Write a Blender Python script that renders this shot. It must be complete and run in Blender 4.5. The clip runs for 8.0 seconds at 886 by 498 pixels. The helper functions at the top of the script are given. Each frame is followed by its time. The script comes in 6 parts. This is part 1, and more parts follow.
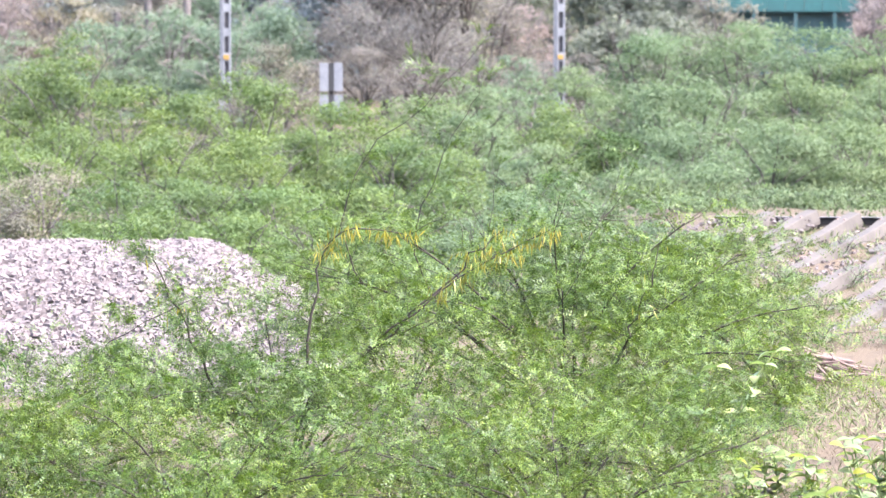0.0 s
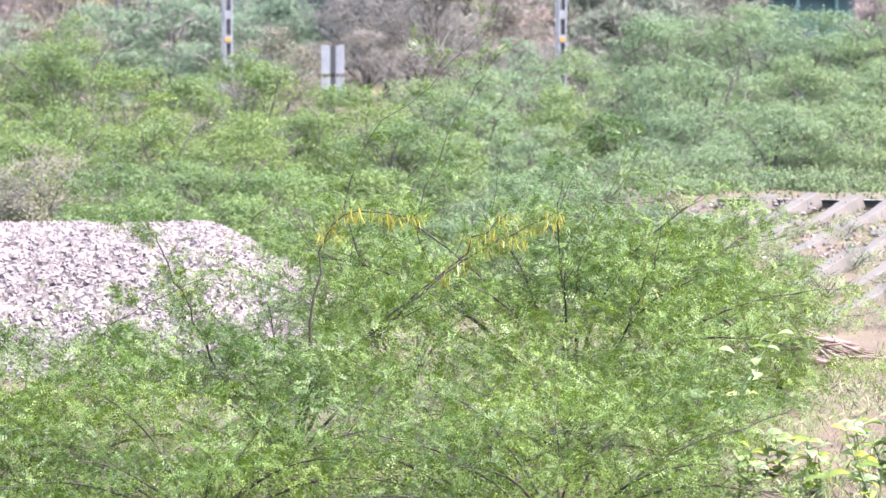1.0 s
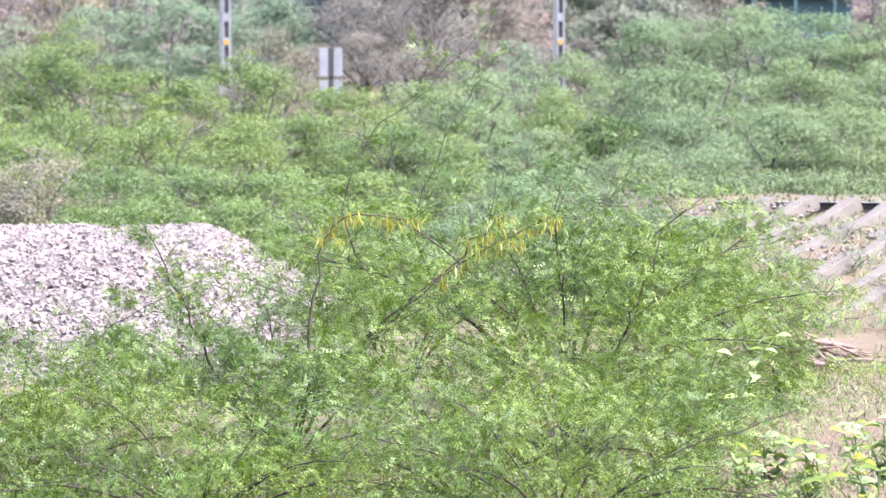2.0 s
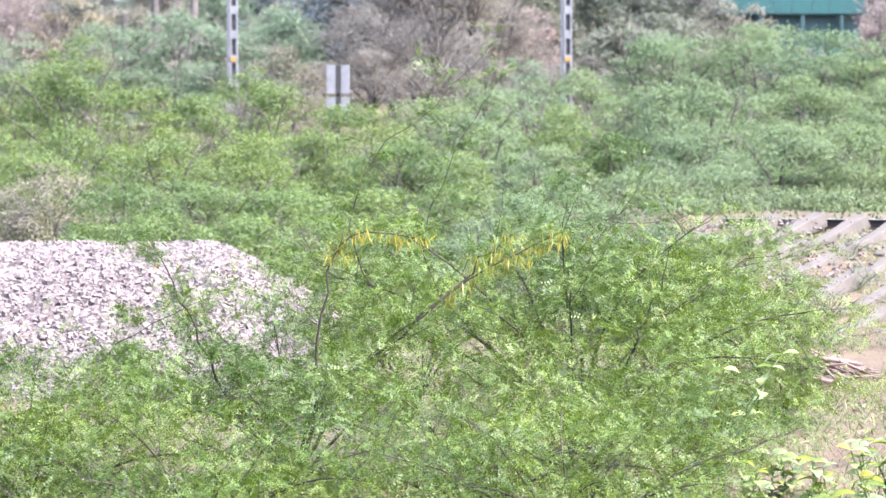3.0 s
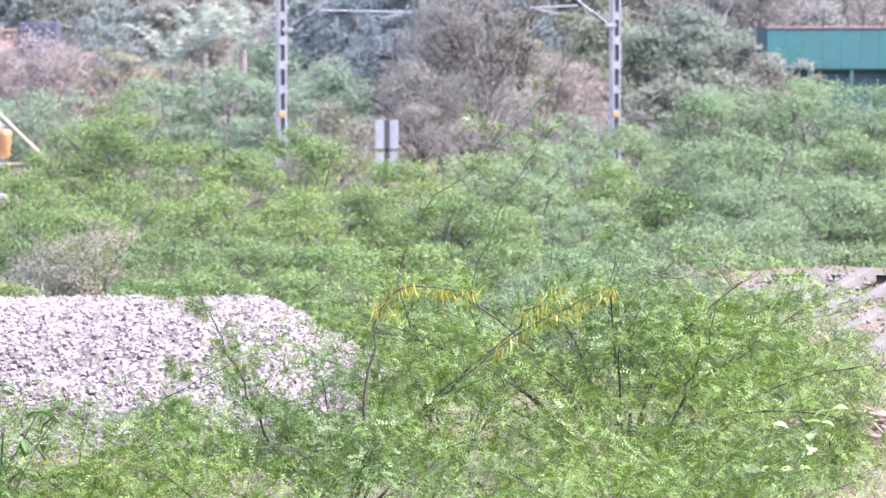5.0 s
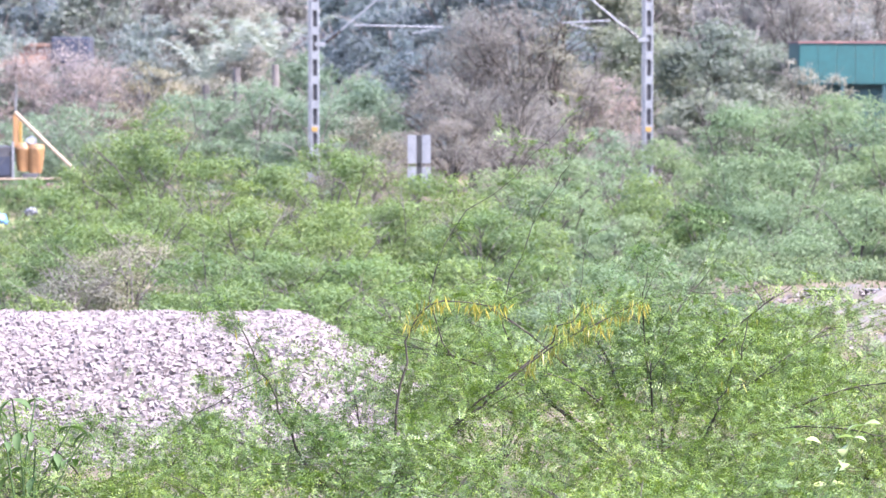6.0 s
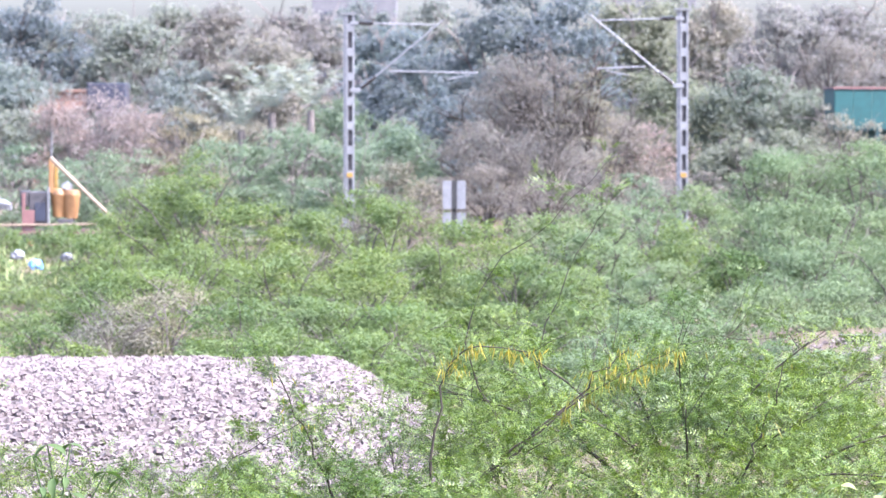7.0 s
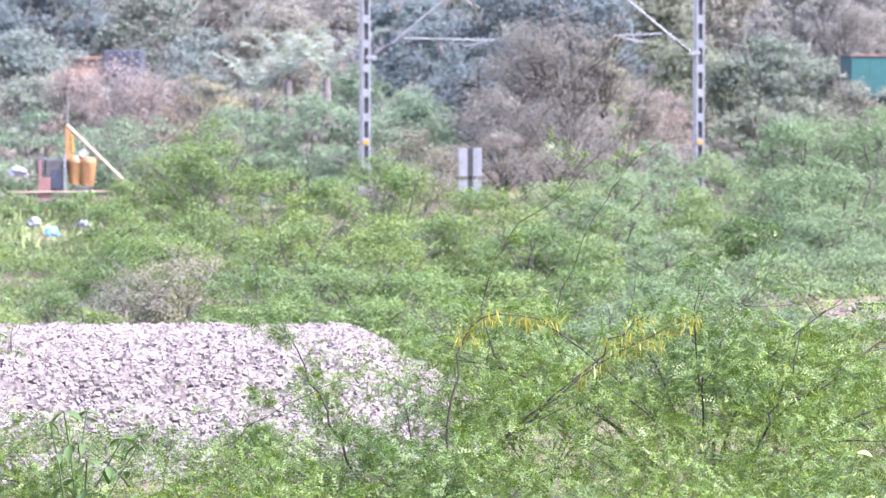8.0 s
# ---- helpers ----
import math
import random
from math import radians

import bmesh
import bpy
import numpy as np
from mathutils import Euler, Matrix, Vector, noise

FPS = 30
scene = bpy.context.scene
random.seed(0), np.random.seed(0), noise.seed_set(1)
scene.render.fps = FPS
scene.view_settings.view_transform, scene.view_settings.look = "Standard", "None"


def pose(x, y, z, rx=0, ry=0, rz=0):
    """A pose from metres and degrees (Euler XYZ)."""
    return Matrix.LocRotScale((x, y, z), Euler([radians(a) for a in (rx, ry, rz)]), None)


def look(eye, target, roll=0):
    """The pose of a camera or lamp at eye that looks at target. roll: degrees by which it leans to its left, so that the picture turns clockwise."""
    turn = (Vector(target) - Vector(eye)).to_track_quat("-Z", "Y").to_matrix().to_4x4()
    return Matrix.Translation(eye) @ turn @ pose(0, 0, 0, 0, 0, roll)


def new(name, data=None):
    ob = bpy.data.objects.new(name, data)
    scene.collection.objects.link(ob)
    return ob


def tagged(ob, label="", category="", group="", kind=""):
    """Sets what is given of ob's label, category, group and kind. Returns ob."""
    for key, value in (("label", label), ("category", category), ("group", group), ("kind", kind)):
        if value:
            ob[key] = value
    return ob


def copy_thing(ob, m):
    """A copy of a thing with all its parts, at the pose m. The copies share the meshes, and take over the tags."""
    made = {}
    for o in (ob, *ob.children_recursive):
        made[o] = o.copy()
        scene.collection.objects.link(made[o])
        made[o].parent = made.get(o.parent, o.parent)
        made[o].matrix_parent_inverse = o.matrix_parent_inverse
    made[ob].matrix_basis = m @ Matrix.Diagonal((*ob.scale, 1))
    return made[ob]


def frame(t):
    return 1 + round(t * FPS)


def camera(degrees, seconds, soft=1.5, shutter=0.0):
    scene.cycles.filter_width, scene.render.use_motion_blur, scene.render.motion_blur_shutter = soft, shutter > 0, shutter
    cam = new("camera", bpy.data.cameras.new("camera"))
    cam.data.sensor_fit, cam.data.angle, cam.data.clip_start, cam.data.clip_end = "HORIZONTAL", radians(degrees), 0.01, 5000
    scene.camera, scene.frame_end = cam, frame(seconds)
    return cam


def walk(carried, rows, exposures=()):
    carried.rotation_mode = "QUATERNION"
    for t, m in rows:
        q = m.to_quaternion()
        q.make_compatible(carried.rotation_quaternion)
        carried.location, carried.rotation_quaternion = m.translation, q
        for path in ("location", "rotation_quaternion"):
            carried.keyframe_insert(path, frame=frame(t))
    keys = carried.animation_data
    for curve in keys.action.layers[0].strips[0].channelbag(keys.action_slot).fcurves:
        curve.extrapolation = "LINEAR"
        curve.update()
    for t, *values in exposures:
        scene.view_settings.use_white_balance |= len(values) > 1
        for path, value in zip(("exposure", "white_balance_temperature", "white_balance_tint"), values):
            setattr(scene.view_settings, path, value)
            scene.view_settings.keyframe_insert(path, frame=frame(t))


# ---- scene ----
cam = camera(14.25, 8.0, soft=1.45)
cam.data.dof.use_dof, cam.data.dof.focus_distance, cam.data.dof.aperture_fstop = True, 33.0, 3.8
walk(cam, [
    (0, pose(0, 0, 4.5, 85.895, 0, -1.987)),
    (0.2, pose(0, 0, 4.5, 85.877, 0, -2.028)),
    (0.3, pose(0, 0, 4.5, 85.813, 0, -2.000)),
    (0.5, pose(0, 0, 4.5, 85.759, 0, -1.946)),
    (0.7, pose(0, 0, 4.5, 85.668, 0, -1.927)),
    (1, pose(0, 0, 4.5, 85.613, 0, -1.958)),
    (1.2, pose(0, 0, 4.5, 85.559, 0, -1.982)),
    (2.3, pose(0, 0, 4.5, 85.759, 0, -1.991)),
    (2.5, pose(0, 0, 4.5, 85.840, 0, -1.973)),
    (2.8, pose(0, 0, 4.5, 85.895, 0, -1.937)),
    (3, pose(0, 0, 4.5, 85.931, 0, -1.873)),
    (3.2, pose(0, 0, 4.5, 85.940, 0, -1.909)),
    (3.5, pose(0, 0, 4.5, 86.059, 0, -1.946)),
    (3.6, pose(0, 0, 4.5, 86.122, 0, -1.955)),
    (3.7, pose(0, 0, 4.5, 86.377, 0, -1.900)),
    (3.8, pose(0, 0, 4.5, 86.605, 0, -1.864)),
    (3.9, pose(0, 0, 4.5, 86.923, 0, -1.795)),
    (4, pose(0, 0, 4.5, 87.106, 0, -1.722)),
    (4.2, pose(0, 0, 4.5, 87.361, 0, -1.544)),
    (4.3, pose(0, 0, 4.5, 87.434, 0, -1.444)),
    (4.5, pose(0, 0, 4.5, 87.457, 0, -1.370)),
    (4.7, pose(0, 0, 4.5, 87.206, 0, -1.270)),
    (5.8, pose(0, 0, 4.5, 86.577, 0, -0.658)),
    (6, pose(0, 0, 4.5, 87.060, 0, -0.567)),
    (6.5, pose(0, 0, 4.5, 87.662, 0, -0.201)),
    (7, pose(0, 0, 4.5, 87.799, 0, -0.000)),
    (7.5, pose(0, 0, 4.5, 87.799, 0, 0.215)),
    (8, pose(0, 0, 4.5, 87.270, 0, 0.260)),
], exposures=[(0, 2.83, 5900, 16), (3.5, 2.83, 5900, 16), (4.5, 2.83, 5680, 20), (8, 2.83, 5680, 20)])

# ---- light ----
SUN_EL, SUN_AZ = radians(55), radians(126)      # height, and turn from +y towards +x
world = bpy.data.worlds.new("sky")
scene.world = world
world.use_nodes = True
wn = world.node_tree.nodes
sky = wn.new("ShaderNodeTexSky")
sky.sky_type, sky.sun_disc = "NISHITA", False
sky.sun_elevation, sky.sun_rotation = SUN_EL, SUN_AZ
sky.air_density, sky.dust_density = 1.0, 5.0
wn["Background"].inputs["Strength"].default_value = 0.15
world.node_tree.links.new(sky.outputs["Color"], wn["Background"].inputs["Color"])
sun = new("sun", bpy.data.lights.new("sun", "SUN"))
sun.data.energy, sun.data.angle, sun.data.color = 2.5, radians(0.6), (1.0, 0.95, 0.87)
sun.matrix_world = look((math.sin(SUN_AZ) * math.cos(SUN_EL) * 60, math.cos(SUN_AZ) * math.cos(SUN_EL) * 60, math.sin(SUN_EL) * 60), (0, 0, 0))


# ---- materials ----
def base_material(name):
    m = bpy.data.materials.new(name)
    m.use_nodes = True
    nt = m.node_tree
    return m, nt, nt.nodes["Principled BSDF"]


def ramp(nt, fac, stops):
    r = nt.nodes.new("ShaderNodeValToRGB")
    els = r.color_ramp.elements
    while len(els) < len(stops):
        els.new(0.5)
    for e, (p, c) in zip(els, stops):
        e.position, e.color = p, (*c, 1)
    nt.links.new(fac, r.inputs["Fac"])
    return r.outputs["Color"]


def noise_node(nt, scale, detail=4.0, rough=0.6):
    n = nt.nodes.new("ShaderNodeTexNoise")
    tc = nt.nodes.new("ShaderNodeTexCoord")
    nt.links.new(tc.outputs["Object"], n.inputs["Vector"])
    n.inputs["Scale"].default_value, n.inputs["Detail"].default_value, n.inputs["Roughness"].default_value = scale, detail, rough
    return n.outputs["Fac"]


def mixed(nt, fac, a, b, blend="MIX"):
    mx = nt.nodes.new("ShaderNodeMix")
    mx.data_type, mx.blend_type = "RGBA", blend
    for sock, v in ((mx.inputs[0], fac), (mx.inputs[6], a), (mx.inputs[7], b)):
        if isinstance(v, (int, float)):
            sock.default_value = v
        elif isinstance(v, tuple):
            sock.default_value = (*v, 1)
        else:
            nt.links.new(v, sock)
    return mx.outputs[2]


def bump(nt, b, height, strength, dist):
    n = nt.nodes.new("ShaderNodeBump")
    n.inputs["Strength"].default_value, n.inputs["Distance"].default_value = strength, dist
    nt.links.new(height, n.inputs["Height"])
    nt.links.new(n.outputs["Normal"], b.inputs["Normal"])


def leaf_material(name, dark, mid, light, patch=0.9, through_light=0.4, rough=0.45, vary=1.0):
    """Leaves: each leaflet has its own tone, and patches of the crown differ."""
    m, nt, b = base_material(name)
    geo = nt.nodes.new("ShaderNodeNewGeometry")
    own = ramp(nt, geo.outputs["Random Per Island"], [(0.0, dark), (0.5, mid), (1.0, light)])
    spread = lambda stops: [(p, tuple(1 + (k - 1) * vary for k in c)) for p, c in stops]
    zone = ramp(nt, noise_node(nt, patch, 3), spread([(0.32, (0.68, 0.8, 0.72)), (0.7, (1.2, 1.12, 0.9))]))
    col = mixed(nt, 1.0, own, zone, "MULTIPLY")
    info = nt.nodes.new("ShaderNodeObjectInfo")
    col = mixed(nt, 1.0, col, ramp(nt, info.outputs["Random"], spread([(0.0, (0.72, 0.8, 0.84)), (0.3, (0.92, 0.96, 0.97)), (0.6, (1.06, 1.03, 0.92)), (0.85, (1.24, 1.16, 0.8)), (1.0, (0.98, 1.08, 1.0))])), "MULTIPLY")
    nt.links.new(col, b.inputs["Base Color"])
    b.inputs["Roughness"].default_value = rough
    tr = nt.nodes.new("ShaderNodeBsdfTranslucent")
    # leaves with vary up to 0.5, mostly haze-tinted, keep their blue when translucent
    nt.links.new(mixed(nt, 1.0, col, (1.25, 1.3, 0.6) if vary > 0.5 else (1.1, 1.14, 0.92), "MULTIPLY"), tr.inputs["Color"])
    ms = nt.nodes.new("ShaderNodeMixShader")
    ms.inputs["Fac"].default_value = through_light
    nt.links.new(b.outputs["BSDF"], ms.inputs[1])
    nt.links.new(tr.outputs["BSDF"], ms.inputs[2])
    nt.links.new(ms.outputs["Shader"], nt.nodes["Material Output"].inputs["Surface"])
    return m


def mottled(name, a, b_col, scale, rough=0.8, metal=0.0, bump_k=0.4, bump_d=0.01, fine=6.0):
    m, nt, b = base_material(name)
    n1, n2 = noise_node(nt, scale, 5), noise_node(nt, scale * fine, 4)
    c = mixed(nt, 1.0, ramp(nt, n1, [(0.3, a), (0.7, b_col)]), ramp(nt, n2, [(0.25, (0.78, 0.78, 0.78)), (0.75, (1.15, 1.15, 1.15))]), "MULTIPLY")
    nt.links.new(c, b.inputs["Base Color"])
    b.inputs["Roughness"].default_value, b.inputs["Metallic"].default_value = rough, metal
    bump(nt, b, n2, bump_k, bump_d)
    return m


def island_material(name, stops, rough=0.85, scale=20.0):
    m, nt, b = base_material(name)
    geo = nt.nodes.new("ShaderNodeNewGeometry")
    n = noise_node(nt, scale, 4)
    c = mixed(nt, 1.0, ramp(nt, geo.outputs["Random Per Island"], stops), ramp(nt, n, [(0.25, (0.8, 0.8, 0.8)), (0.75, (1.12, 1.12, 1.12))]), "MULTIPLY")
    nt.links.new(c, b.inputs["Base Color"])
    b.inputs["Roughness"].default_value = rough
    bump(nt, b, n, 0.4, 0.01)
    return m


M_NEAR = leaf_material("mesquite leaf", (0.012, 0.025, 0.003), (0.06, 0.108, 0.009), (0.136, 0.182, 0.028), 0.5, 0.29, 0.5)
M_OLIVE = leaf_material("half-dry olive leaf", (0.108, 0.1, 0.084), (0.138, 0.128, 0.108), (0.17, 0.158, 0.135), 0.5, 0.45, 0.85, 0.5)
# thicket greens raised a little in place of haze, M_LIGHT more so
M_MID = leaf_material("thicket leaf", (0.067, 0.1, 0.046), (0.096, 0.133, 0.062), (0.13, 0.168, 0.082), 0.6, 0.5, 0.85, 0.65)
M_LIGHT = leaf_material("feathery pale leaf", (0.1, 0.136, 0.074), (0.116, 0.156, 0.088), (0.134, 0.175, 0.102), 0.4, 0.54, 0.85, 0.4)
# far leaves carry distance haze in their colour: raised, greyed and blued
M_DARK = leaf_material("haze-blued dark broad leaf", (0.094, 0.112, 0.138), (0.112, 0.131, 0.156), (0.132, 0.15, 0.176), 0.25, 0.6, 0.9, 0.35)
M_HAZEGREY = leaf_material("haze-tinted grey-green leaf", (0.14, 0.153, 0.163), (0.158, 0.172, 0.182), (0.178, 0.192, 0.2), 0.25, 0.6, 0.9, 0.45)
M_HAZEOLIVE = leaf_material("haze-paled olive leaf", (0.125, 0.134, 0.116), (0.143, 0.153, 0.132), (0.164, 0.173, 0.15), 0.25, 0.58, 0.9, 0.45)
M_MAUVE = leaf_material("haze-tinted dry mauve-grey leaf", (0.148, 0.139, 0.155), (0.174, 0.164, 0.18), (0.2, 0.19, 0.204), 0.25, 0.6, 0.9, 0.45)
# dry tones, further raised and blued in place of distance haze
M_DRYLEAF = leaf_material("dry brown leaf", (0.13, 0.113, 0.117), (0.155, 0.137, 0.139), (0.182, 0.161, 0.16), 0.4, 0.6, 0.9, 0.4)
M_PINKLEAF = leaf_material("dry pinkish twig leaf", (0.19, 0.15, 0.165), (0.222, 0.177, 0.193), (0.255, 0.206, 0.218), 0.3, 0.6, 0.9, 0.35)
M_YELLEAF = leaf_material("yellowing leaf", (0.138, 0.126, 0.112), (0.162, 0.148, 0.13), (0.188, 0.172, 0.148), 0.3, 0.48, 0.85, 0.5)
M_FLOOR = leaf_material("low weed leaf", (0.042, 0.06, 0.027), (0.058, 0.08, 0.037), (0.08, 0.105, 0.05), 0.5, 0.4, 0.85, 0.25)
# like M_LIGHT, blued to paint haze over the farthest greens
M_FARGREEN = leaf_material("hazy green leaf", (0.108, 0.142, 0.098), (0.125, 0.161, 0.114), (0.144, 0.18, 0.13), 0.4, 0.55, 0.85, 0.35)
M_PALM = leaf_material("pale frond", (0.14, 0.158, 0.152), (0.165, 0.182, 0.172), (0.195, 0.212, 0.198), 0.4, 0.5, 0.7, 0.3)
M_POD = leaf_material("yellow pod", (0.15, 0.13, 0.014), (0.21, 0.185, 0.022), (0.27, 0.235, 0.04), 0.9, 0.35)
M_BROAD = leaf_material("pale waxy leaf", (0.12, 0.165, 0.075), (0.17, 0.215, 0.12), (0.23, 0.265, 0.175), 2.0, 0.42, 0.5)
M_WEED = leaf_material("dark weed leaf and thicket shade", (0.024, 0.05, 0.01), (0.034, 0.066, 0.014), (0.048, 0.085, 0.02), 2.0, 0.35, 0.75, 0.3)
M_BARK = mottled("bark", (0.013, 0.009, 0.006), (0.03, 0.022, 0.015), 9.0, 0.9)
# stem colour lifted above M_BARK to stand in for haze
M_STEM = mottled("haze-lightened brown stem", (0.04, 0.036, 0.03), (0.075, 0.066, 0.056), 6.0, 0.9)
# on live back trees this grey puts haze into the bark colour
M_TWIG = mottled("grey dry twig and hazed bark", (0.075, 0.065, 0.062), (0.14, 0.12, 0.112), 5.0, 0.9)
M_STONE = island_material("ballast stone", [(0.0, (0.09, 0.072, 0.071)), (0.5, (0.105, 0.085, 0.083)), (1.0, (0.12, 0.099, 0.095))], 0.8, 25)
M_HEAP = mottled("ballast grit", (0.105, 0.085, 0.083), (0.145, 0.12, 0.117), 8.0, 0.9, 0, 1.0, 0.05)
M_CONCRETE = mottled("sleeper concrete", (0.05, 0.042, 0.035), (0.072, 0.061, 0.052), 2.2, 0.85)
M_RAIL = mottled("rusted rail steel", (0.009, 0.008, 0.008), (0.02, 0.016, 0.014), 4.0, 0.5, 0.6)
M_RAILTOP = mottled("worn rail head", (0.22, 0.22, 0.24), (0.3, 0.3, 0.32), 3.0, 0.4, 0.7)
M_GALV = mottled("galvanised steel", (0.12, 0.124, 0.136), (0.165, 0.17, 0.18), 2.0, 0.5, 0.1)
M_PORC = mottled("brown glazed insulator", (0.009, 0.007, 0.007), (0.018, 0.013, 0.012), 5.0, 0.25)
M_WHITE = mottled("weathered white paint", (0.095, 0.1, 0.115), (0.135, 0.138, 0.15), 3.0, 0.6)
M_BLACK = mottled("black paint", (0.006, 0.006, 0.007), (0.015, 0.015, 0.017), 3.0, 0.6)
M_AMBER = mottled("yellow number plate paint", (0.18, 0.105, 0.02), (0.24, 0.145, 0.03), 3.0, 0.5)
M_TEAL = mottled("teal painted sheet", (0.004, 0.045, 0.046), (0.006, 0.056, 0.057), 0.7, 0.5, 0.0, 0.15, 0.01)
M_TEALD = mottled("dark teal steel", (0.006, 0.035, 0.04), (0.01, 0.046, 0.052), 1.0, 0.6)
M_REDEDGE = mottled("red primer edge", (0.11, 0.052, 0.052), (0.15, 0.074, 0.072), 2.0, 0.7)
# orange lightened and greyed to paint the haze before the mixer
M_ORANGE = mottled("worn orange paint paled by haze", (0.185, 0.092, 0.035), (0.24, 0.128, 0.052), 3.0, 0.5)
M_WOOD = mottled("pale timber", (0.15, 0.112, 0.082), (0.2, 0.155, 0.115), 3.0, 0.8)
M_MACHINE = mottled("grimy machine steel and mast shade", (0.025, 0.025, 0.03), (0.07, 0.065, 0.07), 4.0, 0.6, 0.3)
M_BLUE = mottled("blue plastic", (0.05, 0.15, 0.42), (0.09, 0.22, 0.55), 2.0, 0.5)
M_PALEWALL = mottled("pale limewashed wall", (0.085, 0.085, 0.095), (0.11, 0.109, 0.118), 0.5, 0.9)
M_BRICK = mottled("orange brick wall", (0.15, 0.085, 0.065), (0.2, 0.12, 0.09), 1.2, 0.9)
M_SLATE = mottled("dark tarpaulin", (0.012, 0.015, 0.03), (0.024, 0.03, 0.05), 1.5, 0.9)
M_STRAW = island_material("dry grass", [(0.0, (0.07, 0.05, 0.032)), (0.5, (0.105, 0.08, 0.05)), (1.0, (0.14, 0.112, 0.07))], 0.8)
M_GREENGRASS = island_material("green grass", [(0.0, (0.06, 0.09, 0.025)), (0.5, (0.1, 0.13, 0.04)), (1.0, (0.165, 0.175, 0.07))], 0.7)
M_DEBRIS = island_material("weathered stick", [(0.0, (0.085, 0.05, 0.042)), (1.0, (0.16, 0.115, 0.1))], 0.85)


def ground_material():
    m, nt, b = base_material("dry earth")
    n1, n2, n3 = noise_node(nt, 0.25, 5), noise_node(nt, 2.5, 5), noise_node(nt, 30, 4)
    soil = ramp(nt, n2, [(0.3, (0.056, 0.038, 0.021)), (0.7, (0.086, 0.061, 0.035))])
    weed = ramp(nt, n2, [(0.3, (0.05, 0.06, 0.03)), (0.7, (0.095, 0.1, 0.05))])
    c = mixed(nt, ramp(nt, n1, [(0.56, (0, 0, 0)), (0.72, (1, 1, 1))]), soil, weed)
    c = mixed(nt, 1.0, c, ramp(nt, n3, [(0.25, (0.75, 0.75, 0.75)), (0.75, (1.2, 1.2, 1.2))]), "MULTIPLY")
    nt.links.new(c, b.inputs["Base Color"])
    b.inputs["Roughness"].default_value = 0.95
    bump(nt, b, n3, 0.7, 0.04)
    return m


M_GROUND = ground_material()


# ---- mesh helpers ----
def mesh_from(name, verts, faces, mat, smooth=False):
    """A mesh of faces that all have the same number of corners."""
    verts, faces = np.asarray(verts, np.float32), np.asarray(faces, np.int32)
    me = bpy.data.meshes.new(name)
    me.vertices.add(len(verts))
    me.vertices.foreach_set("co", verts.ravel())
    k = faces.shape[1]
    me.loops.add(faces.size)
    me.loops.foreach_set("vertex_index", faces.ravel())
    me.polygons.add(len(faces))
    me.polygons.foreach_set("loop_start", np.arange(0, faces.size, k, dtype=np.int32))
    me.polygons.foreach_set("use_smooth", np.full(len(faces), smooth))
    me.update(calc_edges=True)
    me.materials.append(mat)
    return me


def part_mesh(name, me, parent, label="", kind=""):
    ob = new(name, me)
    ob.parent = parent
    return tagged(ob, label, kind=kind)


def part(name, bm, material, parent, label="", at=None):
    me = bpy.data.meshes.new(name)
    bm.to_mesh(me)
    bm.free()
    me.materials.append(material)
    ob = part_mesh(name, me, parent, label)
    if at is not None:
        ob.matrix_basis = at
    return ob


def thing(name, m, label, category, group="", kind=""):
    ob = new(name)
    ob.matrix_basis = m
    return tagged(ob, label, category, group, kind)


def add_box(bm, lo, hi, bevel=0.0):
    r = bmesh.ops.create_cube(bm, size=1.0)
    c, s = (Vector(lo) + Vector(hi)) / 2, Vector(hi) - Vector(lo)
    for v in r["verts"]:
        v.co = Vector((v.co.x * s.x, v.co.y * s.y, v.co.z * s.z)) + c
    if bevel:
        es = list({e for v in r["verts"] for e in v.link_edges})
        bmesh.ops.bevel(bm, geom=es, offset=bevel, segments=2, affect="EDGES", profile=0.5)
    return bm


def box(lo, hi, bevel=0.0):
    return add_box(bmesh.new(), lo, hi, bevel)


def add_rod(bm, a, b, r0, r1=None, sides=10):
    a, b = Vector(a), Vector(b)
    m = Matrix.Translation((a + b) / 2) @ (b - a).to_track_quat("Z", "Y").to_matrix().to_4x4()
    bmesh.ops.create_cone(bm, cap_ends=True, segments=sides, radius1=r0, radius2=r0 if r1 is None else r1, depth=(b - a).length, matrix=m)
    return bm


def rod(a, b, r0, r1=None, sides=10):
    return add_rod(bmesh.new(), a, b, r0, r1, sides)


def tubes(paths):
    """Tapered tubes along polylines: rows of (points, first radius, last radius, sides). Returns vertices and quads."""
    vs, fs, n0 = [], [], 0
    for pts, r0, r1, k in paths:
        pts = np.asarray(pts, float)
        n = len(pts)
        d = np.gradient(pts, axis=0)
        d /= np.linalg.norm(d, axis=1)[:, None] + 1e-9
        ref = np.where(np.abs(d[:, 2:3]) > 0.9, np.array([[1.0, 0, 0]]), np.array([[0, 0, 1.0]]))
        u = np.cross(d, ref)
        u /= np.linalg.norm(u, axis=1)[:, None] + 1e-9
        w = np.cross(d, u)
        a = np.arange(k) * 2 * np.pi / k
        r = np.linspace(r0, r1, n)[:, None, None]
        ring = pts[:, None, :] + r * (np.cos(a)[None, :, None] * u[:, None, :] + np.sin(a)[None, :, None] * w[:, None, :])
        vs.append(ring.reshape(-1, 3))
        i, j = np.meshgrid(np.arange(n - 1), np.arange(k), indexing="ij")
        q = np.stack([i * k + j, i * k + (j + 1) % k, (i + 1) * k + (j + 1) % k, (i + 1) * k + j], -1).reshape(-1, 4)
        fs.append(q + n0)
        n0 += n * k
    return np.concatenate(vs), np.concatenate(fs)


